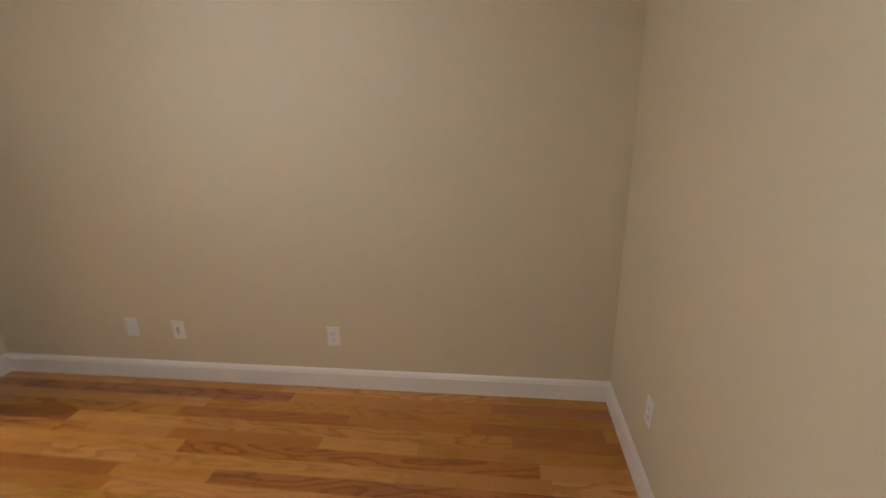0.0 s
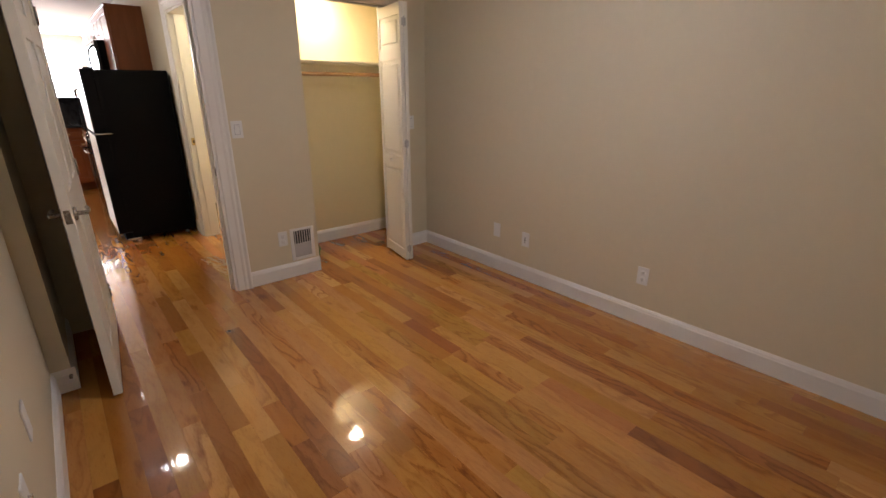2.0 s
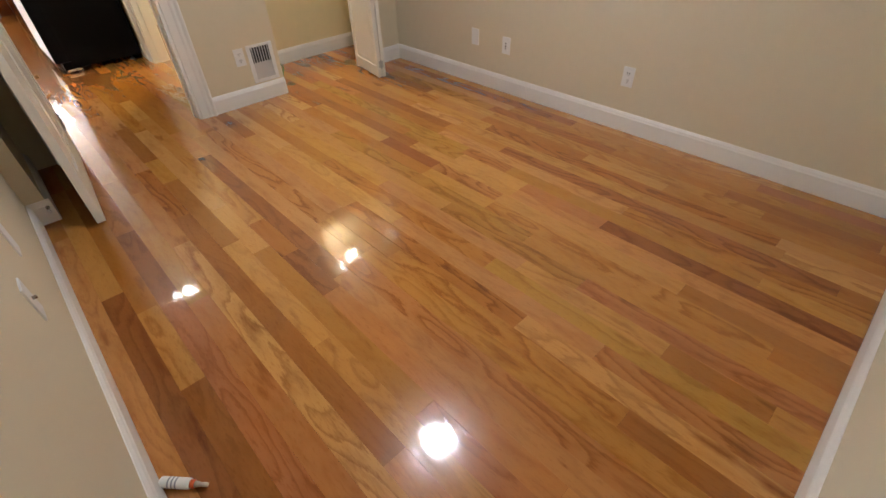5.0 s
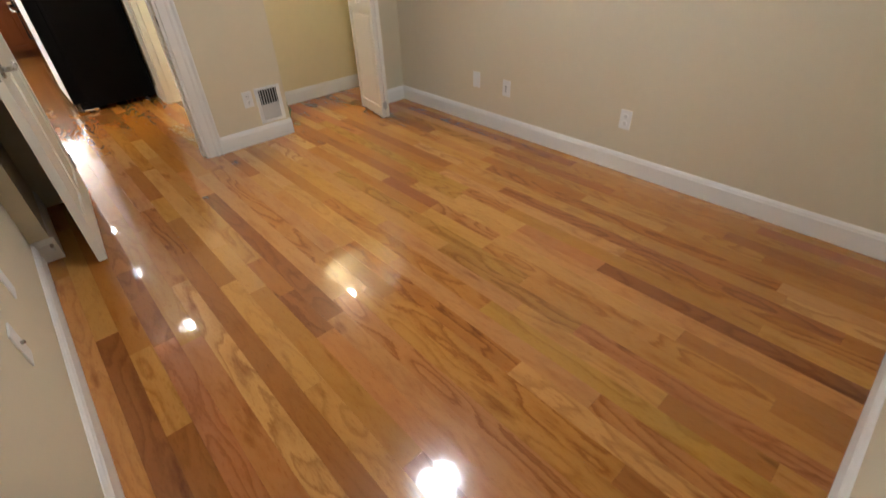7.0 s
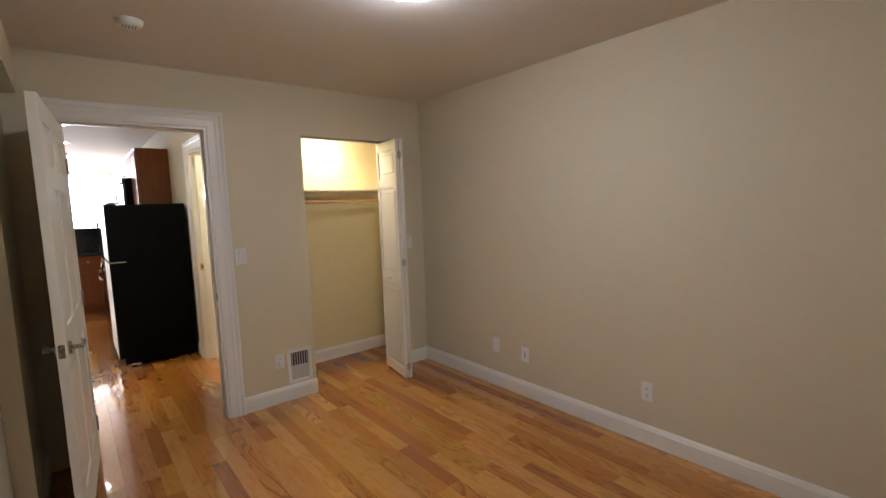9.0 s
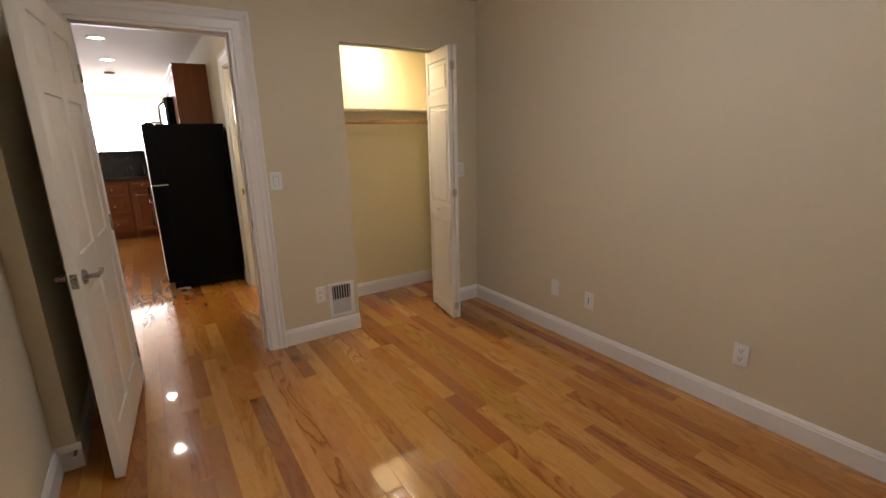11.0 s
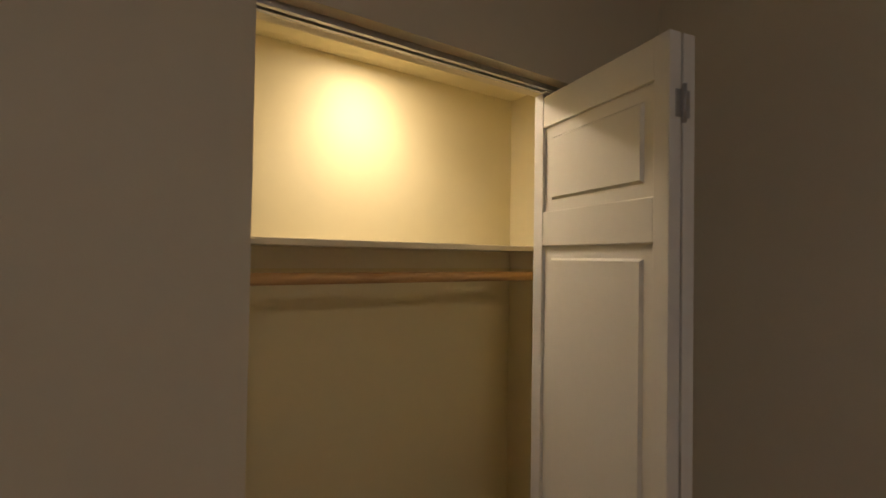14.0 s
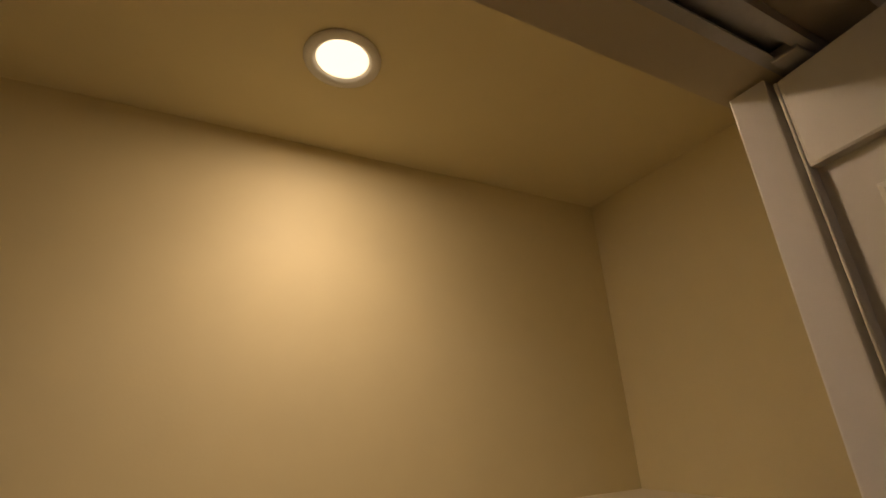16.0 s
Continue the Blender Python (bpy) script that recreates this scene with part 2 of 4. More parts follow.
GREEN = material("green_tape_plastic", (0.10, 0.22, 0.03), 0.5, vary=0.1, scale=30)
ORANGE = material("orange_red_plastic", (0.55, 0.09, 0.02), 0.35, vary=0.05, scale=30)
# printed bars on the tube, and shade painted as grey in slots and recesses
GREY_INK_SHADE = material("grey_print_and_shade", (0.30, 0.32, 0.36), 0.5, vary=0.05, scale=30)
DIFFUSER = glowing("lamp_diffuser", (0.972, 0.965, 0.990), 63.0)
BULB = glowing("downlight_bulb", (1.0, 0.93, 0.80), 110.0)
SKY_GLOW = glowing("sky_glow", (0.93, 0.97, 1.0), 12.0)
PANE = glassy("window_glass")
FILM = glassy("clear_plastic_film", (0.99, 0.99, 0.99), 0.05, 1.18)
OAK_TONES = ((0.489, 0.215, 0.039), (0.352, 0.124, 0.025), (0.557, 0.272, 0.061), (0.440, 0.177, 0.030), (0.265, 0.088, 0.020), (0.489, 0.191, 0.046),
             (0.597, 0.311, 0.085), (0.401, 0.139, 0.039), (0.518, 0.244, 0.043), (0.391, 0.143, 0.025), (0.450, 0.219, 0.034), (0.303, 0.095, 0.025))
OAK = wood("varnished_oak", OAK_TONES, 1, "object", 0.24, stretch=5.0, coat=1.0, wave=0.13, rings=9.0, knots=0.10)
CABINET = wood("cherry_stained_maple", ((0.20, 0.062, 0.022), (0.22, 0.072, 0.025)), 2, "object", 0.3, coat=0.25, rings=3, depth=0.35)
ROD_WOOD = wood("bare_pine", ((0.50, 0.32, 0.16), (0.54, 0.34, 0.17)), 0, "object", 0.5, rings=3)


# ---- mesh helpers ----
def part(name, bm, mat, parent=None, label=""):
    """Links a bmesh as one mesh object, under a thing or a part."""
    me = bpy.data.meshes.new(name)
    bmesh.ops.recalc_face_normals(bm, faces=bm.faces)
    bm.to_mesh(me)
    bm.free()
    me.materials.append(mat)
    ob = new(name, me)
    ob.parent = parent
    if label:
        ob["label"] = label
    return ob


def thing(name, label, category, at=None, group="", kind=""):
    ob = new(name)
    ob.empty_display_size = 0.1
    if at is not None:
        ob.matrix_world = at
    return tagged(ob, label, category, group, kind)


def add_box(bm, x0, y0, z0, x1, y1, z1, bevel=0.0, m=None):
    made = bmesh.ops.create_cube(bm, size=1.0)
    vs = made["verts"]
    bmesh.ops.scale(bm, vec=(x1 - x0, y1 - y0, z1 - z0), verts=vs)
    bmesh.ops.translate(bm, vec=((x0 + x1) / 2, (y0 + y1) / 2, (z0 + z1) / 2), verts=vs)
    if bevel:
        es = list({e for v in vs for e in v.link_edges})
        vs = list({v for f in bmesh.ops.bevel(bm, geom=es, offset=bevel, segments=2, affect="EDGES", profile=0.6)["faces"] for v in f.verts} |
                  {v for v in vs if v.is_valid})
    if m is not None:
        bmesh.ops.transform(bm, matrix=m, verts=vs)
    return bm


def box(x0, y0, z0, x1, y1, z1, bevel=0.0, m=None):
    return add_box(bmesh.new(), x0, y0, z0, x1, y1, z1, bevel, m)


def add_lathe(bm, profile, n=24, m=None):
    """A turned shape about z: (radius, height) from one end to the other."""
    rings = []
    for r, z in profile:
        if r < 1e-6:
            rings.append([bm.verts.new((0, 0, z))])
        else:
            rings.append([bm.verts.new((r * math.cos(6.28318 * k / n), r * math.sin(6.28318 * k / n), z)) for k in range(n)])
    for a, b in zip(rings, rings[1:]):
        for k in range(n):
            q = [a[k % len(a)], a[(k + 1) % len(a)], b[(k + 1) % len(b)], b[k % len(b)]]
            q = list(dict.fromkeys(q))
            if len(q) > 2:
                f = bm.faces.new(q)
                f.smooth = True
    if m is not None:
        bmesh.ops.transform(bm, matrix=m, verts=[v for r in rings for v in r])
    return bm


def lathe(profile, n=24, m=None):
    return add_lathe(bmesh.new(), profile, n, m)


def tube(points, radius, n=10):
    """A round bar along a line of points."""
    bm = bmesh.new()
    pts = [Vector(p) for p in points]
    rings = []
    for k, p in enumerate(pts):
        d = (pts[min(k + 1, len(pts) - 1)] - pts[max(k - 1, 0)]).normalized()
        side = d.cross(Vector((0, 0, 1)))
        if side.length < 1e-3:
            side = d.cross(Vector((0, 1, 0)))
        side.normalize()
        up = side.cross(d)
        rings.append([bm.verts.new(p + radius * (math.cos(6.28318 * j / n) * side + math.sin(6.28318 * j / n) * up)) for j in range(n)])
    for a, b in zip(rings, rings[1:]):
        for j in range(n):
            bm.faces.new((a[j], a[(j + 1) % n], b[(j + 1) % n], b[j])).smooth = True
    bm.faces.new(rings[0])
    bm.faces.new(rings[-1])
    return bm


def sweep(bm, profile, path, normal):
    """A moulding: profile points (out from the path, away from the wall) along a path in a plane, with mitred corners.
    normal: the way out of the wall; 'out' lies to the left of the path as seen against the normal."""
    nrm = Vector(normal)
    pts = [Vector(p) for p in path]
    rings = []
    for k, p in enumerate(pts):
        ds = []
        if k:
            ds.append((p - pts[k - 1]).normalized())
        if k < len(pts) - 1:
            ds.append((pts[k + 1] - p).normalized())
        outs = [d.cross(nrm) for d in ds]
        o = sum(outs, Vector()) / len(outs)
        o = o / max(o.length_squared, 1e-6)
        rings.append([bm.verts.new(p + o * u + nrm * v) for u, v in profile])
    n = len(profile)
    for a, b in zip(rings, rings[1:]):
        for j in range(n):
            bm.faces.new((a[j], a[(j + 1) % n], b[(j + 1) % n], b[j]))
    bm.faces.new(rings[0])
    bm.faces.new(rings[-1])
    return bm


def wall(name, axis, at, thick, lo, hi, top, holes, mat, label):
    """A wall across `axis` ('x' or 'y') from at to at + thick, lo..hi along it, with rectangular holes (a0, a1, z0, z1)."""
    bm = bmesh.new()
    us = sorted({lo, hi, *[h[k] for h in holes for k in (0, 1)]})
    zs = sorted({0.0, top, *[h[k] for h in holes for k in (2, 3)]})

    def solid(i, j):
        if not (0 <= i < len(us) - 1 and 0 <= j < len(zs) - 1):
            return False
        u, z = (us[i] + us[i + 1]) / 2, (zs[j] + zs[j + 1]) / 2
        return not any(h[0] < u < h[1] and h[2] < z < h[3] for h in holes)

    def vert(u, z, w):
        return bm.verts.new((u, w, z) if axis == "y" else (w, u, z))

    def quad(*corners):
        bm.faces.new([vert(*c) for c in corners])

    a, b = at, at + thick
    for i in range(len(us) - 1):
        for j in range(len(zs) - 1):
            if not solid(i, j):
                continue
            u0, u1, z0, z1 = us[i], us[i + 1], zs[j], zs[j + 1]
            quad((u0, z0, a), (u1, z0, a), (u1, z1, a), (u0, z1, a))
            quad((u0, z0, b), (u0, z1, b), (u1, z1, b), (u1, z0, b))
            if not solid(i - 1, j):
                quad((u0, z0, a), (u0, z1, a), (u0, z1, b), (u0, z0, b))
            if not solid(i + 1, j):
                quad((u1, z0, a), (u1, z0, b), (u1, z1, b), (u1, z1, a))
            if not solid(i, j - 1):
                quad((u0, z0, a), (u0, z0, b), (u1, z0, b), (u1, z0, a))
            if not solid(i, j + 1):
                quad((u0, z1, a), (u1, z1, a), (u1, z1, b), (u0, z1, b))
    bmesh.ops.remove_doubles(bm, verts=bm.verts, dist=1e-5)
    return tagged(part(name, bm, mat), label, "wall", kind="structure")


def slab(name, x0, y0, z0, x1, y1, z1, mat, label, category):
    return tagged(part(name, box(x0, y0, z0, x1, y1, z1), mat), label, category, kind="structure")


# ---- the shell: bedroom x -2.905..0, y -3.70..0; closet behind the north wall; kitchen beyond ----
XW, YS, H, HK = -2.905, -3.70, 2.44, 2.52
DX0, DX1, DZ = -2.60, -1.815, 2.075          # bedroom doorway
CX0, CX1, CZ = -1.145, -0.335, 2.065        # closet opening
CB, CL, CC = 0.665, -1.50, 2.285            # closet back, left side, ceiling
KX = -1.63                                  # kitchen's east wall
wall("wall_north", "y", 0.0, 0.12, -4.92, 0.12, 2.60, [(DX0, DX1, 0, DZ), (CX0, CX1, 0, CZ)], PAINT, "cream painted plaster wall with a doorway and a closet opening")
wall("wall_east", "x", 0.0, 0.12, YS - 0.12, 0.0, 2.60, [], PAINT, "long plain cream painted wall")
wall("wall_closet_east", "x", 0.0, 0.12, 0.12, 3.2, 2.60, [], CLOSET_PAINT, "cream painted closet side wall")
wall("wall_south", "y", YS - 0.12, 0.12, XW - 0.12, 0.0, 2.60, [], PAINT, "plain cream painted wall")
wall("wall_west", "x", XW - 0.12, 0.12, YS, 0.0, 2.60, [], PAINT, "cream painted side wall behind the open door")
slab("wall_chase", XW, -0.69, 0, -2.825, 0.0, 2.19, PAINT, "cream painted boxed-out pipe chase", "wall")
slab("wall_bulkhead", XW, -0.69, 2.19, -2.755, 0.0, H, PAINT, "cream painted bulkhead above the pipe chase", "wall")
slab("ceiling_bedroom", XW, YS, H, 0.0, 0.0, H + 0.1, CEILING, "smooth matt off-white bedroom ceiling", "ceiling")
wall("wall_closet_back", "y", CB, 0.1, CL, 0.0, 2.60, [], CLOSET_PAINT, "cream painted closet back wall")
slab("ceiling_closet", CL, 0.12, CC, 0.0, CB, CC + 0.1, CLOSET_PAINT, "cream painted closet ceiling", "ceiling")
wall("wall_kitchen_east", "x", KX, 0.13, 0.12, 10.1, 2.60, [(0.84, 1.61, 0, 2.08)], PAINT, "pale cream kitchen wall with a doorway")
wall("wall_kitchen_west", "x", -4.92, 0.12, 0.12, 6.6, 2.60, [], KITCHEN_PAINT, "pale cream kitchen wall")
wall("wall_partition", "y", 6.6, 0.12, -4.92, -4.26, 2.60, [], KITCHEN_PAINT, "short pale cream partition wall with a baseboard")
wall("wall_living_west", "x", -4.38, 0.12, 6.72, 10.1, 2.60, [], KITCHEN_PAINT, "pale cream living room wall in daylight")
wall("wall_far", "y", 10.1, 0.15, -4.38, -1.5, 2.60, [(-4.10, -3.10, 0.76, 2.32), (-2.95, -1.95, 0.76, 2.32)], KITCHEN_PAINT, "bright end wall with two windows")
slab("ceiling_kitchen", -4.80, 0.12, HK, KX, 10.1, HK + 0.08, CEILING, "white kitchen ceiling with recessed lights", "ceiling")
slab("wall_bathroom_south", -1.50, 0.765, 0, 0.0, 0.80, 2.60, KITCHEN_PAINT, "cream painted bathroom wall", "wall")
slab("wall_bathroom_north", -1.50, 3.1, 0, 0.0, 3.2, 2.60, KITCHEN_PAINT, "cream painted bathroom wall", "wall")
slab("ceiling_bathroom", -1.50, 0.80, 2.45, 0.0, 3.1, 2.55, CEILING, "white bathroom ceiling", "ceiling")
slab("ground", -400, -400, -0.4, 400, 400, -0.12, material("ground_soil", (0.12, 0.11, 0.09), 0.9, vary=0.2, scale=0.5), "plain ground outside", "ground")
slab("floor", -4.92, YS - 0.12, -0.12, 0.12, 10.25, -0.018, DARK, "dark subfloor under the oak boards", "floor")

# ---- baseboards and casings ----
BASE = [(0.0, 0.0), (0.0, 0.016), (0.092, 0.016), (0.098, 0.013), (0.106, 0.011), (0.114, 0.006), (0.119, 0.003), (0.119, 0.0)]


def baseboard(a, b, normal, label="white painted wooden baseboard with a moulded top"):
    bm = bmesh.new()
    a, b, nrm = Vector((*a, 0.001)), Vector((*b, 0.001)), Vector((*normal, 0))
    rings = [[bm.verts.new(p + Vector((0, 0, u)) + nrm * v) for u, v in BASE] for p in (a, b)]
    n = len(BASE)
    for j in range(n):
        bm.faces.new((rings[0][j], rings[0][(j + 1) % n], rings[1][(j + 1) % n], rings[1][j]))
    bm.faces.new(rings[0])
    bm.faces.new(rings[1])
    return tagged(part("baseboard", bm, TRIM), label, "baseboard", "baseboards", "structure")


baseboard((0, YS), (0, 0), (-1, 0))
baseboard((XW, YS), (0, YS), (0, 1))
baseboard((XW, YS), (XW, -0.69), (1, 0))
baseboard((XW, -0.69), (-2.809, -0.69), (0, -1))
baseboard((-2.825, -0.69), (-2.825, 0), (1, 0))
baseboard((-1.711, 0), (CX0, 0), (0, -1))
baseboard((CX1, 0), (0, 0), (0, -1))
baseboard((CL, CB), (0, CB), (0, -1))
baseboard((0, 0.12), (0, CB), (-1, 0))
baseboard((KX, 1.72), (KX, 1.90), (-1, 0))
baseboard((-4.80, 6.6), (-4.244, 6.6), (0, -1))
baseboard((-4.26, 6.6), (-4.26, 10.1), (1, 0))
baseboard((-4.26, 10.1), (KX, 10.1), (0, -1))

CASING = [(0.0, 0.0), (0.0, 0.009), (0.004, 0.012), (0.048, 0.015), (0.054, 0.019), (0.062, 0.021), (0.069, 0.019), (0.074, 0.017),
          (0.082, 0.020), (0.088, 0.026), (0.096, 0.028), (0.102, 0.026), (0.104, 0.022), (0.104, 0.0)]


def casing(name, path, normal, label):
    return tagged(part(name, sweep(bmesh.new(), CASING, path, normal), TRIM), label, "door casing", kind="structure")


casing("trim_door_casing", [(DX1, 0, 0.0), (DX1, 0, DZ), (DX0, 0, DZ), (DX0, 0, 0.0)], (0, -1, 0), "white moulded casing round the bedroom doorway")
casing("trim_door_casing_kitchen", [(DX0, 0.12, 0.0), (DX0, 0.12, DZ), (DX1, 0.12, DZ), (DX1, 0.12, 0.0)], (0, 1, 0), "white moulded casing on the kitchen side")
casing("trim_bathroom_casing", [(KX, 0.84, 0.0), (KX, 0.84, 2.08), (KX, 1.61, 2.08), (KX, 1.61, 0.0)], (-1, 0, 0), "white moulded casing round the lit bathroom doorway")


def jamb(name, x0, x1, y0, y1, z1, across, label):
    """Door lining: two sides and a head with a stop on each."""
    t, s = 0.016, 0.011
    bm = bmesh.new()
    if across == "x":
        add_box(bm, x0, y0, 0, x0 + t, y1, z1)
        add_box(bm, x1 - t, y0, 0, x1, y1, z1)
        add_box(bm, x0 + t, y0, z1 - t, x1 - t, y1, z1)
        m = (y0 + y1) / 2
        for a, b in ((x0 + t, x0 + t + s), (x1 - t - s, x1 - t)):
            add_box(bm, a, m - 0.008, 0, b, m + 0.03, z1 - t)
        add_box(bm, x0 + t + s, m - 0.008, z1 - t - s, x1 - t - s, m + 0.03, z1 - t)
    else:
        add_box(bm, x0, y0, 0, x1, y0 + t, z1)
        add_box(bm, x0, y1 - t, 0, x1, y1, z1)
        add_box(bm, x0, y0 + t, z1 - t, x1, y1 - t, z1)
        m = (x0 + x1) / 2
        for a, b in ((y0 + t, y0 + t + s), (y1 - t - s, y1 - t)):
            add_box(bm, m - 0.02, a, 0, m + 0.02, b, z1 - t)
    return tagged(part(name, bm, TRIM), label, "door jamb", kind="structure")


jamb("trim_door_jamb", DX0, DX1, -0.001, 0.121, DZ, "x", "white painted door lining")
jamb("trim_bathroom_jamb", KX - 0.001, KX + 0.131, 0.84, 1.61, 2.08, "y", "cream-lit door lining of the bathroom")
sp = thing("strike_plate", "small brass strike plate on the bathroom jamb", "strike plate", pose(KX + 0.035, 1.5935, 0.955))
part("plate", box(-0.020, -0.0012, -0.034, 0.020, 0.0, 0.034, 0.0005), BRASS, sp)
part("latch_hole", box(-0.007, -0.0018, -0.012, 0.007, -0.0013, 0.012), DARK, sp)
sp = thing("strike_plate", "dull nickel strike plate on the bedroom jamb", "strike plate", pose(DX1 - 0.0162, 0.022, 0.90))
part("plate", box(-0.0012, -0.016, -0.030, 0.0, 0.016, 0.030, 0.0005), NICKEL, sp)
part("latch_hole", box(-0.0018, -0.007, -0.012, -0.0013, 0.007, 0.012), DARK, sp)


# ---- bedroom and closet things ----
def panelled_leaf(parent, w, h, t, rails, stiles, panel_mat, g=0.024, s=0.006):
    """A panelled door leaf lying in x (0..w) and z (0..h), thickness t along y (0..t): stiles, rails and raised panels.
    rails: heights (z0, z1) from below; stiles: widths (x0, x1)."""
    for x0, x1 in stiles:
        part("stile", box(x0, 0, 0, x1, t, h, 0.002), panel_mat, parent)
    gaps = [(a[1], b[0]) for a, b in zip(stiles, stiles[1:])]
    for z0, z1 in rails:
        for x0, x1 in gaps:
            part("rail", box(x0 - 0.0005, 0.0006, z0, x1 + 0.0005, t - 0.0006, z1, 0.003), panel_mat, parent)
    for (za, zb), (zc, zd) in zip(rails, rails[1:]):
        for x0, x1 in gaps:
            bm = box(x0 - 0.003, t * 0.30, zb - 0.003, x1 + 0.003, t * 0.70, zc + 0.003)
            for y0, y1 in ((t * 0.30, t * 0.10), (t * 0.70, t * 0.90)):
                # raised field with sloping edges
                a = [bm.verts.new((x, y0, z)) for x, z in ((x0 + g, zb + g), (x1 - g, zb + g), (x1 - g, zc - g), (x0 + g, zc - g))]
                b = [bm.verts.new((x, y1, z)) for x, z in ((x0 + g + s, zb + g + s), (x1 - g - s, zb + g + s), (x1 - g - s, zc - g - s), (x0 + g + s, zc - g - s))]
                bm.faces.new(b)
                for k in range(4):
                    bm.faces.new((a[k], a[(k + 1) % 4], b[(k + 1) % 4], b[k]))
            part("panel", bm, panel_mat, parent)


def bedroom_door():
    # hinged at the west jamb, standing open into the room
    hinge, free = Vector((-2.578, -0.012)), Vector((-2.652, -0.915))
    d = free - hinge
    w = d.length
    ang = math.degrees(math.atan2(d.y, d.x))
    door = thing("door_1", "white six-panel bedroom door standing wide open", "door", pose(hinge.x, hinge.y, 0.014, 0, 0, ang), kind="structure")
    t = 0.038
    leaf = new("leaf")
    leaf.parent = door
    rails = [(0.0, 0.20), (0.83, 0.99), (1.62, 1.72), (1.91, 2.01)]
    stiles = [(0.0, 0.11), (w / 2 - 0.045, w / 2 + 0.045), (w - 0.11, w)]
    # the leaf lies on the side of the hinge line away from the doorway
    leaf.matrix_local = Matrix.Translation((0, -t, 0))
    panelled_leaf(leaf, w, 2.01, t, rails, stiles, DOOR_PAINT, 0.008, 0.030)
    for side, y in ((1, 0.0), (-1, -t)):
        handle = new("door_handle")
        handle.parent = door
        handle.matrix_local = Matrix.Translation((w - 0.065, y, 0.905))
        handle["label"] = "satin nickel lever handle"
        turn = pose(0, 0, 0, -90 * side)
        part("rose", lathe([(0, 0), (0.031, 0), (0.031, 0.006), (0.026, 0.011), (0.012, 0.012), (0, 0.012)], 24, turn), NICKEL, handle)
        part("spindle", lathe([(0.010, 0.010), (0.010, 0.048), (0.012, 0.052), (0, 0.053)], 16, turn), NICKEL, handle)
        part("lever", tube([(0.008, side * 0.044, 0), (-0.02, side * 0.048, 0), (-0.06, side * 0.050, 0), (-0.098, side * 0.047, 0), (-0.112, side * 0.043, 0)], 0.0085, 12), NICKEL, handle)
    latch = part("latch_plate", box(w - 0.0002, -t / 2 - 0.012, 0.875, w + 0.0015, -t / 2 + 0.012, 0.935, 0.0004), NICKEL, door, "nickel latch plate")
    part("latch_bolt", box(w, -t / 2 - 0.006, 0.897, w + 0.010, -t / 2 + 0.006, 0.913, 0.002), NICKEL, latch)
    for z in (0.22, 1.0, 1.78):
        part("hinge", lathe([(0, z - 0.045), (0.006, z - 0.045), (0.006, z + 0.045), (0, z + 0.045)], 12, pose(-0.004, 0.006, 0)), NICKEL, door, "nickel butt hinge")


bedroom_door()


def bifold():
    """Two narrow leaves folded together at the east side of the closet opening."""
    lead, fold = Vector((-0.413, 0.072)), Vector((-0.487, -0.322))
    d = fold - lead
    w, t = d.length, 0.030
    ang = math.degrees(math.atan2(d.y, d.x))
    bf = thing("bifold_door", "white panelled bifold closet door folded open", "closet door", pose(lead.x, lead.y, 0.016, 0, 0, ang))
    rails = [(0.0, 0.085), (0.795, 0.895), (1.634, 1.724), (1.947, 2.030)]
    for k, off in ((0, 0.0), (1, t + 0.006)):
        leaf = new("leaf")
        leaf.parent = bf
        leaf.matrix_local = Matrix.Translation((0.0, off, 0))
        panelled_leaf(leaf, w, 2.030, t, rails, [(0.0, 0.003), (w - 0.036, w)], DOOR_PAINT, 0.030)
    knob = part("knob", lathe([(0, 0), (0.010, 0), (0.008, 0.010), (0.012, 0.017), (0.016, 0.023), (0.014, 0.029), (0.006, 0.032), (0, 0.032)], 20,
                              pose(0.185, 0.0, 0.850, 90)), DOOR_PAINT, bf, "small white wooden knob")
    for z in (0.10, 1.0, 1.895):
        hb = new("hinge")
        hb.parent = bf
        hb.matrix_local = Matrix.Translation((w, t + 0.003, z))
        hb["label"] = "zinc-plated bifold hinge"
        part("hinge_pin", lathe([(0, -0.036), (0.0045, -0.036), (0.0045, 0.036), (0, 0.036)], 10, pose(0.0045, 0, 0)), ZINC, hb)
        part("hinge_leaf", box(-0.0005, -0.018, -0.026, 0.0018, -0.004, 0.026, 0.0005), ZINC, hb)
        part("hinge_leaf", box(-0.0005, 0.004, -0.026, 0.0018, 0.018, 0.026, 0.0005), ZINC, hb)
    # pivot pin that rides in the track
    part("guide_pin", lathe([(0, 2.02), (0.005, 2.02), (0.005, 2.045), (0, 2.045)], 10, pose(0.03, t / 2, 0)), ZINC, bf)


bifold()

# bifold track under the closet header, white stop board beside the folded leaves
tr = thing("bifold_track", "grey steel bifold track under the closet header", "door track", pose(0, 0.050, CZ))
CHANNEL = [(-0.016, 0.0005), (0.016, 0.0005), (0.016, 0.013), (0.006, 0.013), (0.006, 0.011), (0.0125, 0.011), (0.0125, 0.004),
           (-0.0125, 0.004), (-0.0125, 0.011), (-0.006, 0.011), (-0.006, 0.013), (-0.016, 0.013)]
bm = sweep(bmesh.new(), CHANNEL, [(CX0 + 0.002, 0, 0), (CX1 - 0.002, 0, 0)], (0, 0, -1))
part("channel", bm, ZINC, tr)
part("pivot_bracket", box(CX1 - 0.10, -0.010, -0.016, CX1 - 0.004, 0.010, -0.006, 0.002), ZINC, tr)
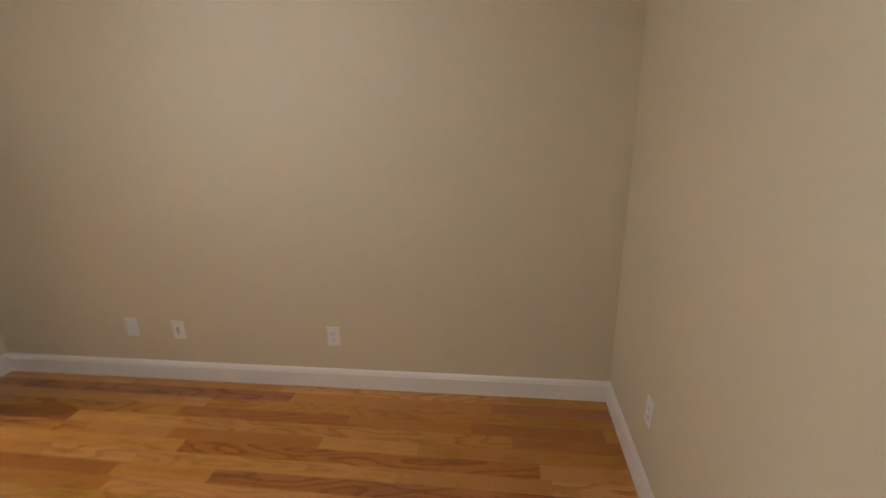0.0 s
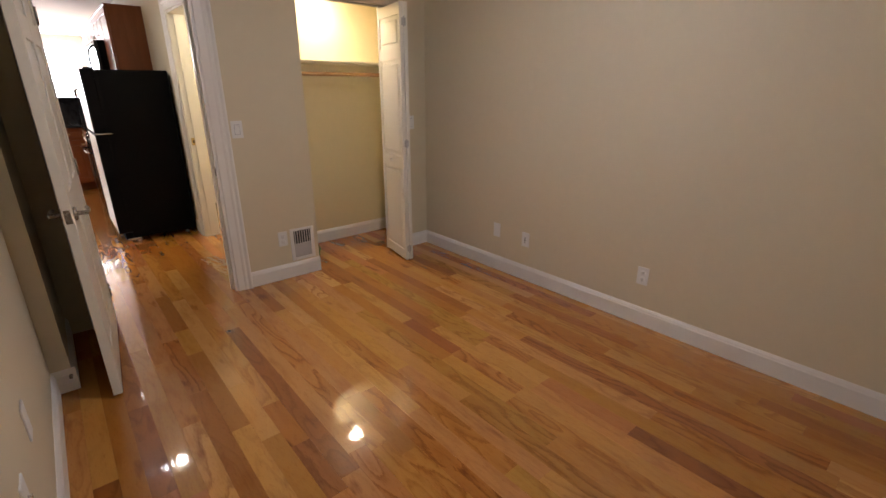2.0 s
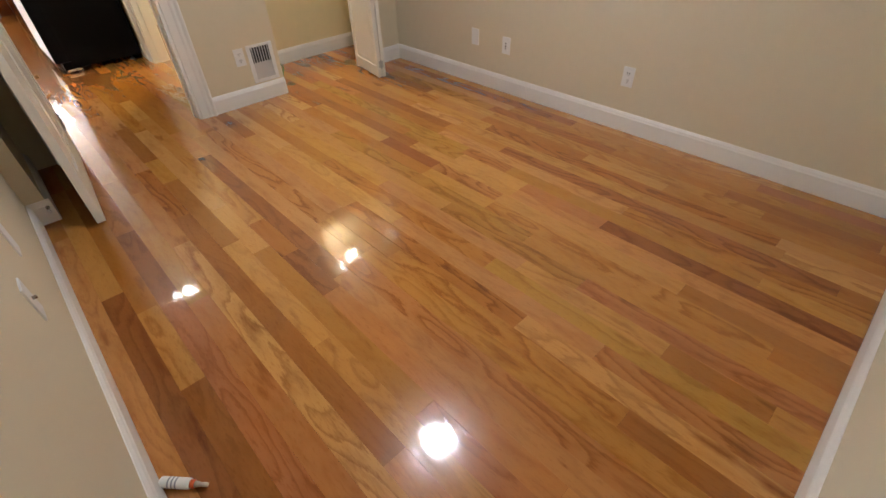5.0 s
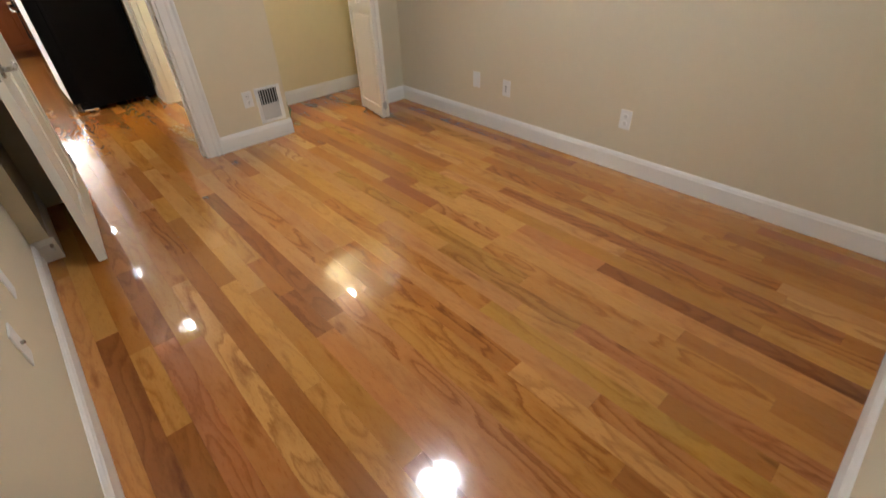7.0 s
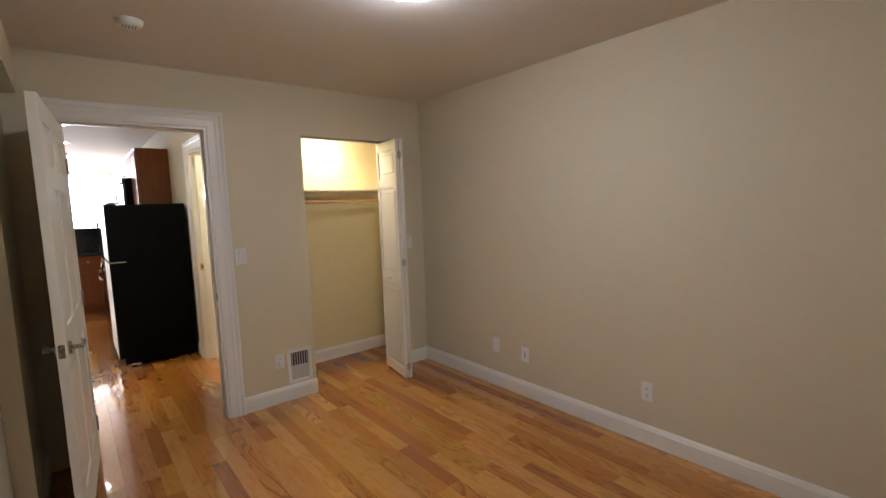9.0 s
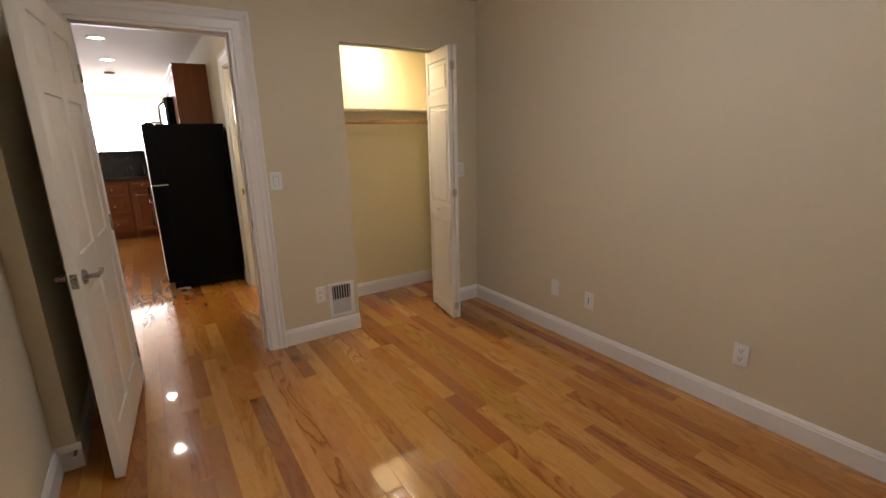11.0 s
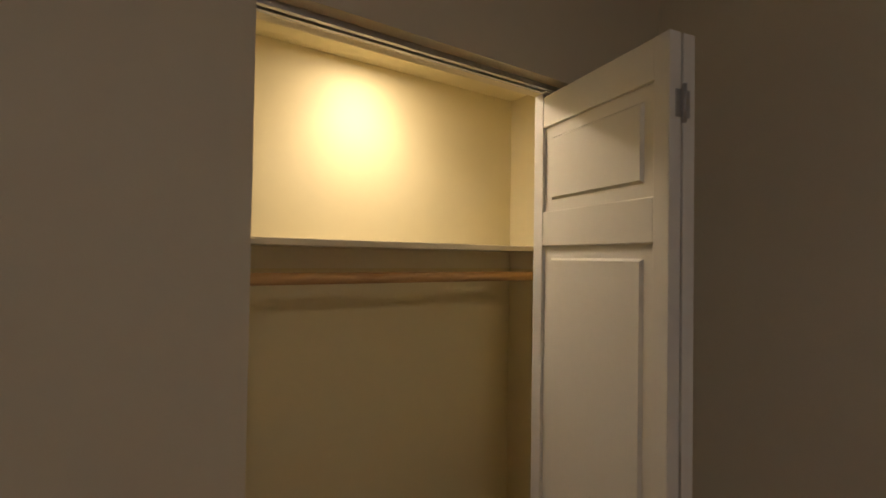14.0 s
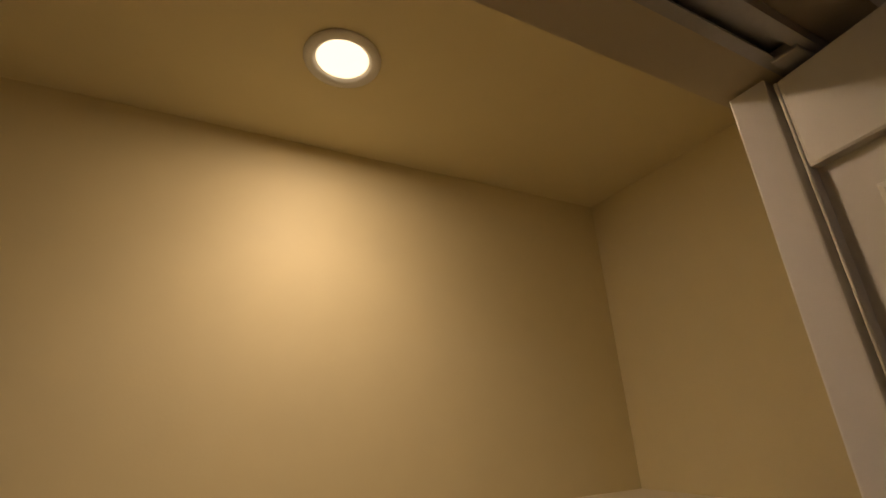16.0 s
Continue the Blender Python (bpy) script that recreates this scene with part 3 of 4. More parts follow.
stop = tagged(part("trim_closet_stop", box(-0.403, 0.0805, 0.001, CX1, 0.112, CZ - 0.003, 0.002), TRIM), "white painted stop board beside the bifold door", "trim", kind="structure")

# closet shelf on cleats, hanging rod
shelf = thing("closet_shelf", "cream painted closet shelf, empty", "shelf")
part("board", box(CL + 0.002, 0.385, 1.642, -0.002, CB - 0.002, 1.660, 0.0015), SHELF_PAINT, shelf)
part("cleat", box(CL + 0.001, CB - 0.022, 1.575, -0.001, CB - 0.002, 1.641, 0.0015), SHELF_PAINT, shelf)
part("cleat", box(-0.021, 0.36, 1.575, -0.001, CB - 0.024, 1.641, 0.0015), SHELF_PAINT, shelf)
part("cleat", box(CL + 0.001, 0.36, 1.575, CL + 0.021, CB - 0.024, 1.641, 0.0015), SHELF_PAINT, shelf)
rod = thing("closet_rod", "bare wooden hanging rod below the shelf", "closet rod")
part("pole", lathe([(0, CL + 0.024), (0.016, CL + 0.024), (0.016, -0.024), (0, -0.024)], 20, pose(0, 0.40, 1.555, 0, 90)), ROD_WOOD, rod)
for x in (-0.0215, CL + 0.034):
    part("rod_socket", lathe([(0, 0), (0.030, 0), (0.030, 0.004), (0.022, 0.012), (0.0165, 0.012), (0.0165, 0.004)], 20, pose(x, 0.40, 1.555, 0, -90)), BRONZE, rod)


def downlight(x, y, z, r, label, bulb=BULB):
    dl = thing("recessed_light", label, "ceiling light", pose(x, y, z), group="recessed lights")
    part("trim_ring", lathe([(r * 0.67, 0.006), (r * 0.69, -0.001), (r * 0.80, -0.006), (r * 0.97, -0.004), (r, 0.0), (r * 0.99, 0.001)], 32), PLASTIC, dl)
    part("bulb", lathe([(0, -0.004), (r * 0.36, -0.0035), (r * 0.67, 0.0005)], 32), bulb, dl)
    return dl


CLOSET_BULB = glowing("closet_bulb", (1.0, 0.86, 0.58), 14.0)
downlight(-0.69, 0.435, CC - 0.001, 0.055, "lit recessed closet light with a white trim ring", CLOSET_BULB)

# flush ceiling lamp of the bedroom
cl = thing("ceiling_light", "lit round white flush ceiling lamp", "ceiling light", pose(-1.46, -1.93, H))
part("canopy", lathe([(0, 0), (0.105, 0), (0.110, -0.008), (0.108, -0.022), (0.104, -0.028), (0, -0.028)], 40), PLASTIC, cl)
part("diffuser", lathe([(0.100, -0.022), (0.140, -0.026), (0.150, -0.040), (0.144, -0.060), (0.120, -0.078), (0.075, -0.089), (0, -0.093)], 40), DIFFUSER, cl, "glowing white glass dome")

sd = thing("smoke_detector", "white round smoke detector on the ceiling", "smoke detector", pose(-2.281, -0.74, H))
part("base", lathe([(0, 0), (0.061, 0), (0.061, -0.007), (0, -0.007)], 32), PLASTIC, sd)
part("cover", lathe([(0.058, -0.007), (0.056, -0.020), (0.047, -0.027), (0.034, -0.030), (0, -0.030)], 32), PLASTIC, sd)
# grey strips on the cover, painted shade of its slots
for k in range(5):
    part("slot", box(-0.030 + k * 0.013, -0.026, -0.0308, -0.024 + k * 0.013, 0.026, -0.0294), GREY_INK_SHADE, sd)


# ---- wall plates: built facing -y, at the plate's centre ----
def screw(parent, x, z, y=-0.0062):
    part("screw", lathe([(0, 0), (0.003, 0), (0.0025, 0.0012), (0, 0.0014)], 10, pose(x, y, z, 90)), PLASTIC, parent)


def outlet(m, label, kind="duplex"):
    o = thing("wall_outlet" if kind == "duplex" else "cable_plate", label, "outlet", m, group="wall plates")
    part("cover_plate", box(-0.036, -0.006, -0.058, 0.036, 0.0, 0.058, 0.0025), PLASTIC, o)
    if kind == "duplex":
        for z in (-0.021, 0.021):
            face = part("receptacle", lathe([(0, 0), (0.0165, 0), (0.0165, 0.002), (0.015, 0.003), (0, 0.003)], 20, pose(0, -0.0058, z, 90)), PLASTIC, o)
            for x, h in ((-0.0065, 0.0045), (0.0065, 0.0055)):
                part("slot", box(x - 0.0013, -0.0094, z - h + 0.003, x + 0.0013, -0.0086, z + h + 0.003), DARK, face)
            part("ground_hole", lathe([(0, 0), (0.0028, 0), (0, 0.0004)], 8, pose(0, -0.0088, z - 0.0085, 90)), DARK, face)
        screw(o, 0, 0)
    elif kind == "decora":
        part("insert", box(-0.0165, -0.0085, -0.033, 0.0165, -0.005, 0.033, 0.001), PLASTIC, o)
        for z, r in ((0.016, 0.005), (-0.002, 0.006), (-0.020, 0.004)):
            part("jack", box(-r, -0.0095, z - r * 0.9, r, -0.0087, z + r * 0.9, 0.0003), DARK, o)
    elif kind == "coax":
        part("coax_post", lathe([(0, 0), (0.0055, 0), (0.0055, 0.010), (0.002, 0.010), (0, 0.011)], 12, pose(0, -0.006, 0.004, 90)), NICKEL, o)
        screw(o, 0, 0.042)
        screw(o, 0, -0.042)
    else:
        screw(o, 0, 0.030)
        screw(o, 0, -0.030)
    return o


EAST, WEST, SOUTH = lambda y, z: pose(0, y, z, 0, 0, -90), lambda y, z: pose(XW, y, z, 0, 0, 90), lambda x, z: pose(x, YS, z, 0, 0, 180)
outlet(pose(-1.433, 0, 0.33), "white duplex outlet beside the floor register", "duplex")
outlet(EAST(-0.941, 0.341), "blank white plate on the long cream wall", "blank")
outlet(EAST(-1.244, 0.331), "white plate with three dark jacks on the long cream wall", "decora")
outlet(EAST(-2.19, 0.329), "white duplex outlet on the long cream wall", "duplex")
outlet(SOUTH(-0.60, 0.385), "white duplex outlet on the plain cream wall", "duplex")
outlet(WEST(-2.03, 0.455), "white cable plate with a dark connector beside the door", "coax")
outlet(WEST(-1.68, 0.475), "white plate on the cream side wall", "blank")


def rocker_switch(m, label):
    s = thing("light_switch", label, "light switch", m, group="wall plates")
    part("cover_plate", box(-0.038, -0.006, -0.058, 0.038, 0.0, 0.058, 0.0025), PLASTIC, s)
    # grey slab on the plate, painted shade round the rocker
    part("recess_shade", box(-0.0175, -0.0068, -0.034, 0.0175, -0.0052, 0.034), GREY_INK_SHADE, s)
    bm = box(-0.0155, -0.009, -0.032, 0.0155, -0.004, 0.032, 0.001)
    bmesh.ops.transform(bm, matrix=pose(0, -0.0005, 0, 4), verts=bm.verts)
    part("rocker", bm, PLASTIC, s)
    return s


rocker_switch(pose(-1.656, 0, 1.172), "white rocker light switch beside the doorway")
rocker_switch(pose(-0.172, 0, 1.155), "white rocker light switch half behind the bifold door")
rocker_switch(pose(-4.26, 7.27, 1.30, 0, 0, 90), "white light switch in the bright living room")

# wall register: dark upright louvres over a closed damper plate
vx, vz = -1.277, 0.262
vr = thing("wall_register", "white wall register with dark upright louvres", "vent", pose(vx, 0, vz))
bm = bmesh.new()
for x0, z0, x1, z1 in ((-0.098, -0.131, -0.070, 0.131), (0.070, -0.131, 0.098, 0.131), (-0.070, 0.112, 0.070, 0.131), (-0.070, -0.131, 0.070, -0.108)):
    add_box(bm, x0, -0.009, z0, x1, 0.0, z1, 0.002)
part("frame", bm, PLASTIC, vr)
# black sheet on the solid wall, duct's shade put into its colour
part("opening", box(-0.070, -0.002, -0.108, 0.070, -0.0005, 0.112), DARK, vr, "black sheet for the shade inside the duct")
part("damper_plate", box(-0.069, -0.006, -0.107, 0.069, -0.0025, 0.006, 0.0015), LOUVRE, vr, "grey closed damper plate")
for k in range(7):
    x = -0.059 + k * 0.0197
    bm = box(-0.0042, -0.0015, 0.007, 0.0042, 0.0012, 0.111)
    bmesh.ops.transform(bm, matrix=pose(x, -0.0055, 0, 0, 0, 24), verts=bm.verts)
    part("louvre", bm, LOUVRE, vr)
part("damper_lever", box(-0.006, -0.014, 0.112, 0.004, -0.0085, 0.120, 0.001), LOUVRE, vr)

# spring door stop on the chase's baseboard
ds = thing("door_stop", "white-tipped spring door stop on the baseboard", "door stop", pose(-2.832, -0.706, 0.085))
part("spring", lathe([(0, 0), (0.009, 0), (0.007, 0.006), (0.006, 0.05), (0, 0.05)], 12, pose(0, 0, 0, 90)), NICKEL, ds)
part("tip", lathe([(0, 0.05), (0.009, 0.05), (0.009, 0.062), (0.006, 0.066), (0, 0.066)], 12, pose(0, 0, 0, 90)), PLASTIC, ds)

# small tube of filler lying on the boards
tb = thing("filler_tube", "white filler tube with an orange collar, lying down", "tube", pose(-2.884, -2.452, 0.0165, 0, 90, math.degrees(math.atan2(-0.107, 0.098))))
part("body", lathe([(0, 0), (0.014, 0.0005), (0.0155, 0.003), (0.0155, 0.082), (0.013, 0.088), (0, 0.088)], 24), PLASTIC, tb)
part("collar", lathe([(0, 0.088), (0.012, 0.088), (0.012, 0.098), (0.0095, 0.100), (0, 0.100)], 20), ORANGE, tb, "orange collar")
part("nozzle", lathe([(0, 0.100), (0.009, 0.100), (0.007, 0.112), (0.0045, 0.118), (0.006, 0.122), (0.006, 0.136), (0, 0.138)], 16), ZINC, tb, "metal nozzle")
for z in (0.025, 0.036, 0.047):
    part("print_bar", lathe([(0.0158, z), (0.0158, z + 0.005)], 24), GREY_INK_SHADE, tb)

# strip of green tape on the closet jamb
gt = thing("masking_tape", "curled strip of green tape on the closet jamb", "tape", pose(CX0, 0.03, 0.0))
bm = bmesh.new()
rows = []
for k in range(9):
    z = 0.105 + 0.016 * k
    o = 0.006 + 0.020 * math.sin(k * 0.39) ** 2
    rows.append([bm.verts.new((o + 0.003 * math.sin(k * 1.7), y, z)) for y in (-0.012, 0.012)])
for a, b in zip(rows, rows[1:]):
    bm.faces.new((a[0], a[1], b[1], b[0]))
tape = part("strip", bm, GREEN, gt)
tape.modifiers.new("thick", "SOLIDIFY").thickness = 0.0012

# crumpled clear plastic film on the boards inside the kitchen doorway
fm = thing("plastic_film", "crumpled clear plastic film on the oak floor", "plastic film", pose(-1.745, 0.48, 0.003, 0, 0, 8))
bm = bmesh.new()
nx, ny = 10, 22
grid = [[bm.verts.new((-0.07 + 0.14 * i / nx + 0.012 * noise.noise((i * 0.7, j * 0.5, 3)), -0.22 + 0.62 * j / ny,
                       0.003 + 0.016 * abs(noise.noise((i * 0.30, j * 0.24, 1.3))) + 0.004 * abs(noise.noise((i * 0.8, j * 0.7, 7)))))
         for j in range(ny + 1)] for i in range(nx + 1)]
for i in range(nx):
    for j in range(ny):
        bm.faces.new((grid[i][j], grid[i + 1][j], grid[i + 1][j + 1], grid[i][j + 1]))
film_sheet = part("sheet", bm, FILM, fm)
film_sheet.visible_shadow = False
film_sheet.modifiers.new("thick", "SOLIDIFY").thickness = 0.0006


# ---- kitchen things ----
def fridge():
    x0, x1, y0, y1, h = -2.335, -1.655, 1.885, 2.63, 1.605
    fr = thing("refrigerator", "black top-freezer refrigerator with textured sides", "refrigerator", pose(0, 0, 0))
    part("cabinet", box(x0 + 0.115, y0, 0.035, x1, y1, h - 0.012, 0.008), BLACK_STEEL, fr)
    part("top_panel", box(x0 + 0.12, y0 + 0.004, h - 0.014, x1 - 0.004, y1 - 0.004, h - 0.004, 0.003), BLACK_STEEL, fr)
    part("gasket", box(x0 + 0.099, y0 + 0.001, 0.10, x0 + 0.120, y1 - 0.001, h - 0.016, 0.001), BLACK_STEEL, fr)
    fd = part("freezer_door", box(x0 + 0.003, y0 - 0.002, 1.052, x0 + 0.102, y1 + 0.002, h, 0.010), BLACK_STEEL, fr, "black freezer door with a stainless front")
    rd = part("fridge_door", box(x0 + 0.003, y0 - 0.002, 0.095, x0 + 0.102, y1 + 0.002, 1.040, 0.010), BLACK_STEEL, fr, "black fridge door with a stainless front")
    for door, z0, z1 in ((fd, 1.054, h - 0.002), (rd, 0.097, 1.038)):
        part("front_skin", box(x0 + 0.001, y0 + 0.012, z0 + 0.008, x0 + 0.005, y1 - 0.012, z1 - 0.008, 0.001), STAINLESS, door, "stainless steel front skin")
    part("handle", tube([(x0 + 0.02, y1 - 0.06, 1.10), (x0 - 0.025, y1 - 0.06, 1.12), (x0 - 0.028, y1 - 0.06, 1.42), (x0 + 0.02, y1 - 0.06, 1.44)], 0.010), BLACK_GLOSS, fd)
    part("handle", tube([(x0 + 0.02, y1 - 0.06, 1.00), (x0 - 0.025, y1 - 0.06, 0.98), (x0 - 0.028, y1 - 0.06, 0.58), (x0 + 0.02, y1 - 0.06, 0.56)], 0.010), BLACK_GLOSS, rd)
    part("middle_hinge", box(x0 + 0.010, y0 - 0.006, 1.040, x0 + 0.135, y0 + 0.030, 1.052, 0.002), CHROME, fr, "chrome middle hinge")
    part("top_hinge", box(x0 + 0.03, y0 + 0.004, h, x0 + 0.16, y0 + 0.05, h + 0.014, 0.003), BLACK_GLOSS, fr, "black top hinge cover")
    part("kick_grille", box(x0 + 0.05, y0 + 0.01, 0.02, x0 + 0.13, y1 - 0.01, 0.090, 0.003), BLACK_STEEL, fr)
    for x in (x0 + 0.16, x1 - 0.08):
        for y in (y0 + 0.05, y1 - 0.05):
            part("foot", lathe([(0, 0), (0.022, 0), (0.022, 0.010), (0.010, 0.014), (0.010, 0.04), (0, 0.04)], 16, pose(x, y, 0)), ZINC, fr)
    part("foot_bracket", box(x0 + 0.06, y0 - 0.004, 0.012, x0 + 0.17, y0 + 0.03, 0.034, 0.003), CHROME, fr, "chrome lower hinge")


fridge()


def front_panel(parent, name, m, w, h, mat=CABINET, knob_at=None, knob_mat=BRASS):
    """A raised-panel cabinet front in x (0..w) and z (0..h), facing -y, 20 mm thick."""
    fr = new(name)
    fr.parent = parent
    fr.matrix_local = m
    f = min(0.055, h * 0.24)
    part("frame", add_box(add_box(add_box(box(0, -0.02, 0, f, 0, h, 0.002), w - f, -0.02, 0, w, 0, h, 0.002), f, -0.02, 0, w - f, 0, f, 0.002), f, -0.02, h - f, w - f, 0, h, 0.002), mat, fr)
    bm = box(f - 0.002, -0.012, f - 0.002, w - f + 0.002, -0.004, h - f + 0.002)
    g = min(0.02, h * 0.08)
    a = [bm.verts.new((x, -0.012, z)) for x, z in ((f + 0.004, f + 0.004), (w - f - 0.004, f + 0.004), (w - f - 0.004, h - f - 0.004), (f + 0.004, h - f - 0.004))]
    b = [bm.verts.new((x, -0.019, z)) for x, z in ((f + g, f + g), (w - f - g, f + g), (w - f - g, h - f - g), (f + g, h - f - g))]
    bm.faces.new(b)
    for k in range(4):
        bm.faces.new((a[k], a[(k + 1) % 4], b[(k + 1) % 4], b[k]))
    part("raised_panel", bm, mat, fr)
    if knob_at:
        part("knob", lathe([(0, 0), (0.007, 0), (0.005, 0.010), (0.012, 0.016), (0.014, 0.022), (0.010, 0.027), (0, 0.028)], 18, pose(knob_at[0], -0.02, knob_at[1], 90)), knob_mat, fr, "small round metal knob")
    return fr


def upper_cabinet(y0, y1, z0, z1, label, doors=1):
    c = thing("wall_cabinet", label, "cabinet", pose(KX - 0.31, y0, z0), group="upper kitchen cabinets")
    w, h = y1 - y0, z1 - z0
    part("body", box(0, 0.0005, 0, 0.309, w - 0.0005, h, 0.0015), CABINET, c)
    part("crown", add_box(box(-0.022, 0.001, h, 0.309, w - 0.001, h + 0.012, 0.002), -0.012, 0.001, h - 0.014, 0.0, w - 0.001, h, 0.001), CABINET, c)
    dw = w / doors
    for k in range(doors):
        # front turned to face -x
        front_panel(c, "door", pose(-0.001, (k + 1) * dw - 0.003, 0.004, 0, 0, -90), dw - 0.006, h - 0.022, knob_at=(0.03, 0.06), knob_mat=CHROME)


upper_cabinet(2.70, 3.20, 1.46, 2.235, "cherry-stained wall cabinet with a plain side panel")
upper_cabinet(3.20, 3.96, 1.945, 2.235, "short cherry-stained cabinet above the microwave", 2)
upper_cabinet(3.96, 4.42, 1.46, 2.235, "cherry-stained wall cabinet with a raised-panel door")
upper_cabinet(4.42, 4.88, 1.46, 2.235, "cherry-stained wall cabinet with a raised-panel door")
upper_cabinet(4.88, 5.34, 1.46, 2.235, "cherry-stained wall cabinet with a raised-panel door")
upper_cabinet(5.34, 5.80, 1.46, 2.235, "cherry-stained wall cabinet with a raised-panel door")

mw = thing("microwave", "black over-range microwave with a curved handle", "microwave", pose(KX - 0.40, 3.203, 1.505))
part("case", box(0, 0, 0, 0.398, 0.754, 0.436, 0.004), BLACK_STEEL, mw)
part("door", box(-0.034, 0.17, 0.004, -0.002, 0.752, 0.432, 0.006), BLACK_GLOSS, mw)
part("control_panel", box(-0.030, 0.002, 0.004, -0.002, 0.166, 0.432, 0.004), BLACK_GLOSS, mw)
part("handle", tube([(-0.034, 0.20, 0.05), (-0.075, 0.20, 0.10), (-0.085, 0.20, 0.22), (-0.075, 0.20, 0.34), (-0.034, 0.20, 0.39)], 0.011), BLACK_GLOSS, mw)

# range below the microwave, with a chrome handle and knobs
st = thing("kitchen_range", "black kitchen range with chrome knobs and handle", "stove", pose(-2.29, 3.203, 0.0))
part("body", box(0.02, 0, 0.0, 0.655, 0.754, 0.905, 0.004), BLACK_STEEL, st)
part("cooktop", box(0.0, -0.001, 0.905, 0.655, 0.755, 0.925, 0.004), BLACK_GLOSS, st)
part("oven_door", box(-0.022, 0.008, 0.22, 0.018, 0.746, 0.78, 0.006), BLACK_GLOSS, st)
part("drawer", box(-0.016, 0.008, 0.05, 0.018, 0.746, 0.205, 0.006), BLACK_GLOSS, st)
part("control_panel", box(-0.012, 0.004, 0.80, 0.018, 0.750, 0.902, 0.004), BLACK_GLOSS, st)
part("handle", tube([(-0.022, 0.05, 0.74), (-0.07, 0.05, 0.745), (-0.07, 0.70, 0.745), (-0.022, 0.70, 0.74)], 0.012), CHROME, st, "chrome oven handle")
for k in range(4):
    part("knob", lathe([(0, 0), (0.024, 0), (0.022, 0.018), (0.017, 0.026), (0, 0.028)], 18, pose(-0.012, 0.09 + 0.19 * k, 0.852, 0, -90)), CHROME, st)
part("backguard", box(0.58, 0.002, 0.925, 0.654, 0.752, 1.08, 0.004), BLACK_STEEL, st)

# base cabinets between fridge and range, and beyond the range
for y0, y1 in ((2.66, 3.19), (3.97, 4.60), (4.60, 5.24)):
    b = thing("base_cabinet", "cherry-stained base cabinet below the counter", "cabinet", pose(-2.24, y0, 0), group="base kitchen cabinets")
    w = y1 - y0
    part("body", box(0.0, 0.001, 0.10, 0.608, w - 0.001, 0.898), CABINET, b)
    part("toe_kick", box(0.06, 0.001, 0.0, 0.608, w - 0.001, 0.10), CABINET, b)
    front_panel(b, "drawer", pose(-0.001, w - 0.004, 0.74, 0, 0, -90), w - 0.008, 0.15, knob_at=(w / 2, 0.075))
    front_panel(b, "door", pose(-0.001, w - 0.004, 0.11, 0, 0, -90), w - 0.008, 0.62, knob_at=(0.04, 0.56))
    ct = tagged(part("countertop", box(-2.275, y0 - (0.0 if y0 < 3 else 0.002), 0.90, KX - 0.002, y1 + 0.0, 0.938, 0.004), GRANITE), "black polished granite worktop", "countertop", "worktops")

# peninsula: drawers and doors facing the doorway, granite top and raised ledge
PY = 5.27
px = [(-3.03, -2.60), (-2.595, -2.25), (-2.245, -1.90)]
for n, (x0, x1) in enumerate(px):
    c = thing("base_cabinet", "cherry-stained drawer cabinet with brass knobs" if n == 0 else "cherry-stained base cabinet with a raised-panel door", "cabinet",
              pose(x0, PY, 0), group="peninsula cabinets")
    w = x1 - x0
    part("body", box(0, 0.0, 0.10, w, 0.58, 0.898, 0.001), CABINET, c)
    part("toe_kick", box(0.0 if n else 0.01, 0.06, 0.0, w, 0.58, 0.10), CABINET, c)
    if n == 0:
        for z, h in ((0.115, 0.255), (0.382, 0.255), (0.650, 0.225)):
            front_panel(c, "drawer", pose(0.012, -0.001, z), w - 0.024, h, knob_at=((w - 0.024) / 2, h / 2))
    else:
        front_panel(c, "drawer", pose(0.006, -0.001, 0.735), w - 0.012, 0.15, knob_at=((w - 0.012) / 2, 0.075))
        front_panel(c, "door", pose(0.006, -0.001, 0.115), w - 0.012, 0.61, knob_at=(w - 0.05, 0.55))
tagged(part("countertop", box(-3.075, PY - 0.035, 0.90, KX - 0.003, PY + 0.60, 0.938, 0.004), GRANITE), "black polished granite peninsula top", "countertop", "worktops")
lw = thing("bar_ledge", "black granite upstand with a raised ledge behind the counter", "bar ledge", pose(0, 0, 0))
part("upstand", box(-3.05, PY + 0.585, 0.0, KX - 0.003, PY + 0.70, 1.285, 0.003), GRANITE, lw)
part("ledge", box(-3.12, PY + 0.55, 1.285, KX - 0.003, PY + 0.86, 1.315, 0.005), GRANITE, lw)

for lx, ly in ((-2.34, 1.58), (-2.58, 3.18), (-2.55, 4.72), (-3.72, 5.49)):
    downlight(lx, ly, HK - 0.001, 0.085, "lit recessed light in the kitchen ceiling")
cv = thing("ceiling_detector", "white round detector on the kitchen ceiling", "smoke detector", pose(-2.58, 6.11, HK))
part("base", lathe([(0, 0), (0.075, 0), (0.075, -0.012), (0.06, -0.03), (0, -0.034)], 28), LOUVRE, cv)

# floor register by the living room wall
rg = thing("floor_register", "dark bronze floor register in the oak boards", "vent", pose(-4.12, 6.98, 0.001, 0, 0, 0))
part("frame", add_box(add_box(add_box(box(-0.06, -0.16, 0, -0.048, 0.16, 0.005, 0.001), 0.048, -0.16, 0, 0.06, 0.16, 0.005, 0.001), -0.048, -0.16, 0, 0.048, -0.148, 0.005, 0.001), -0.048, 0.148, 0, 0.048, 0.16, 0.005, 0.001), BLACK_STEEL, rg)
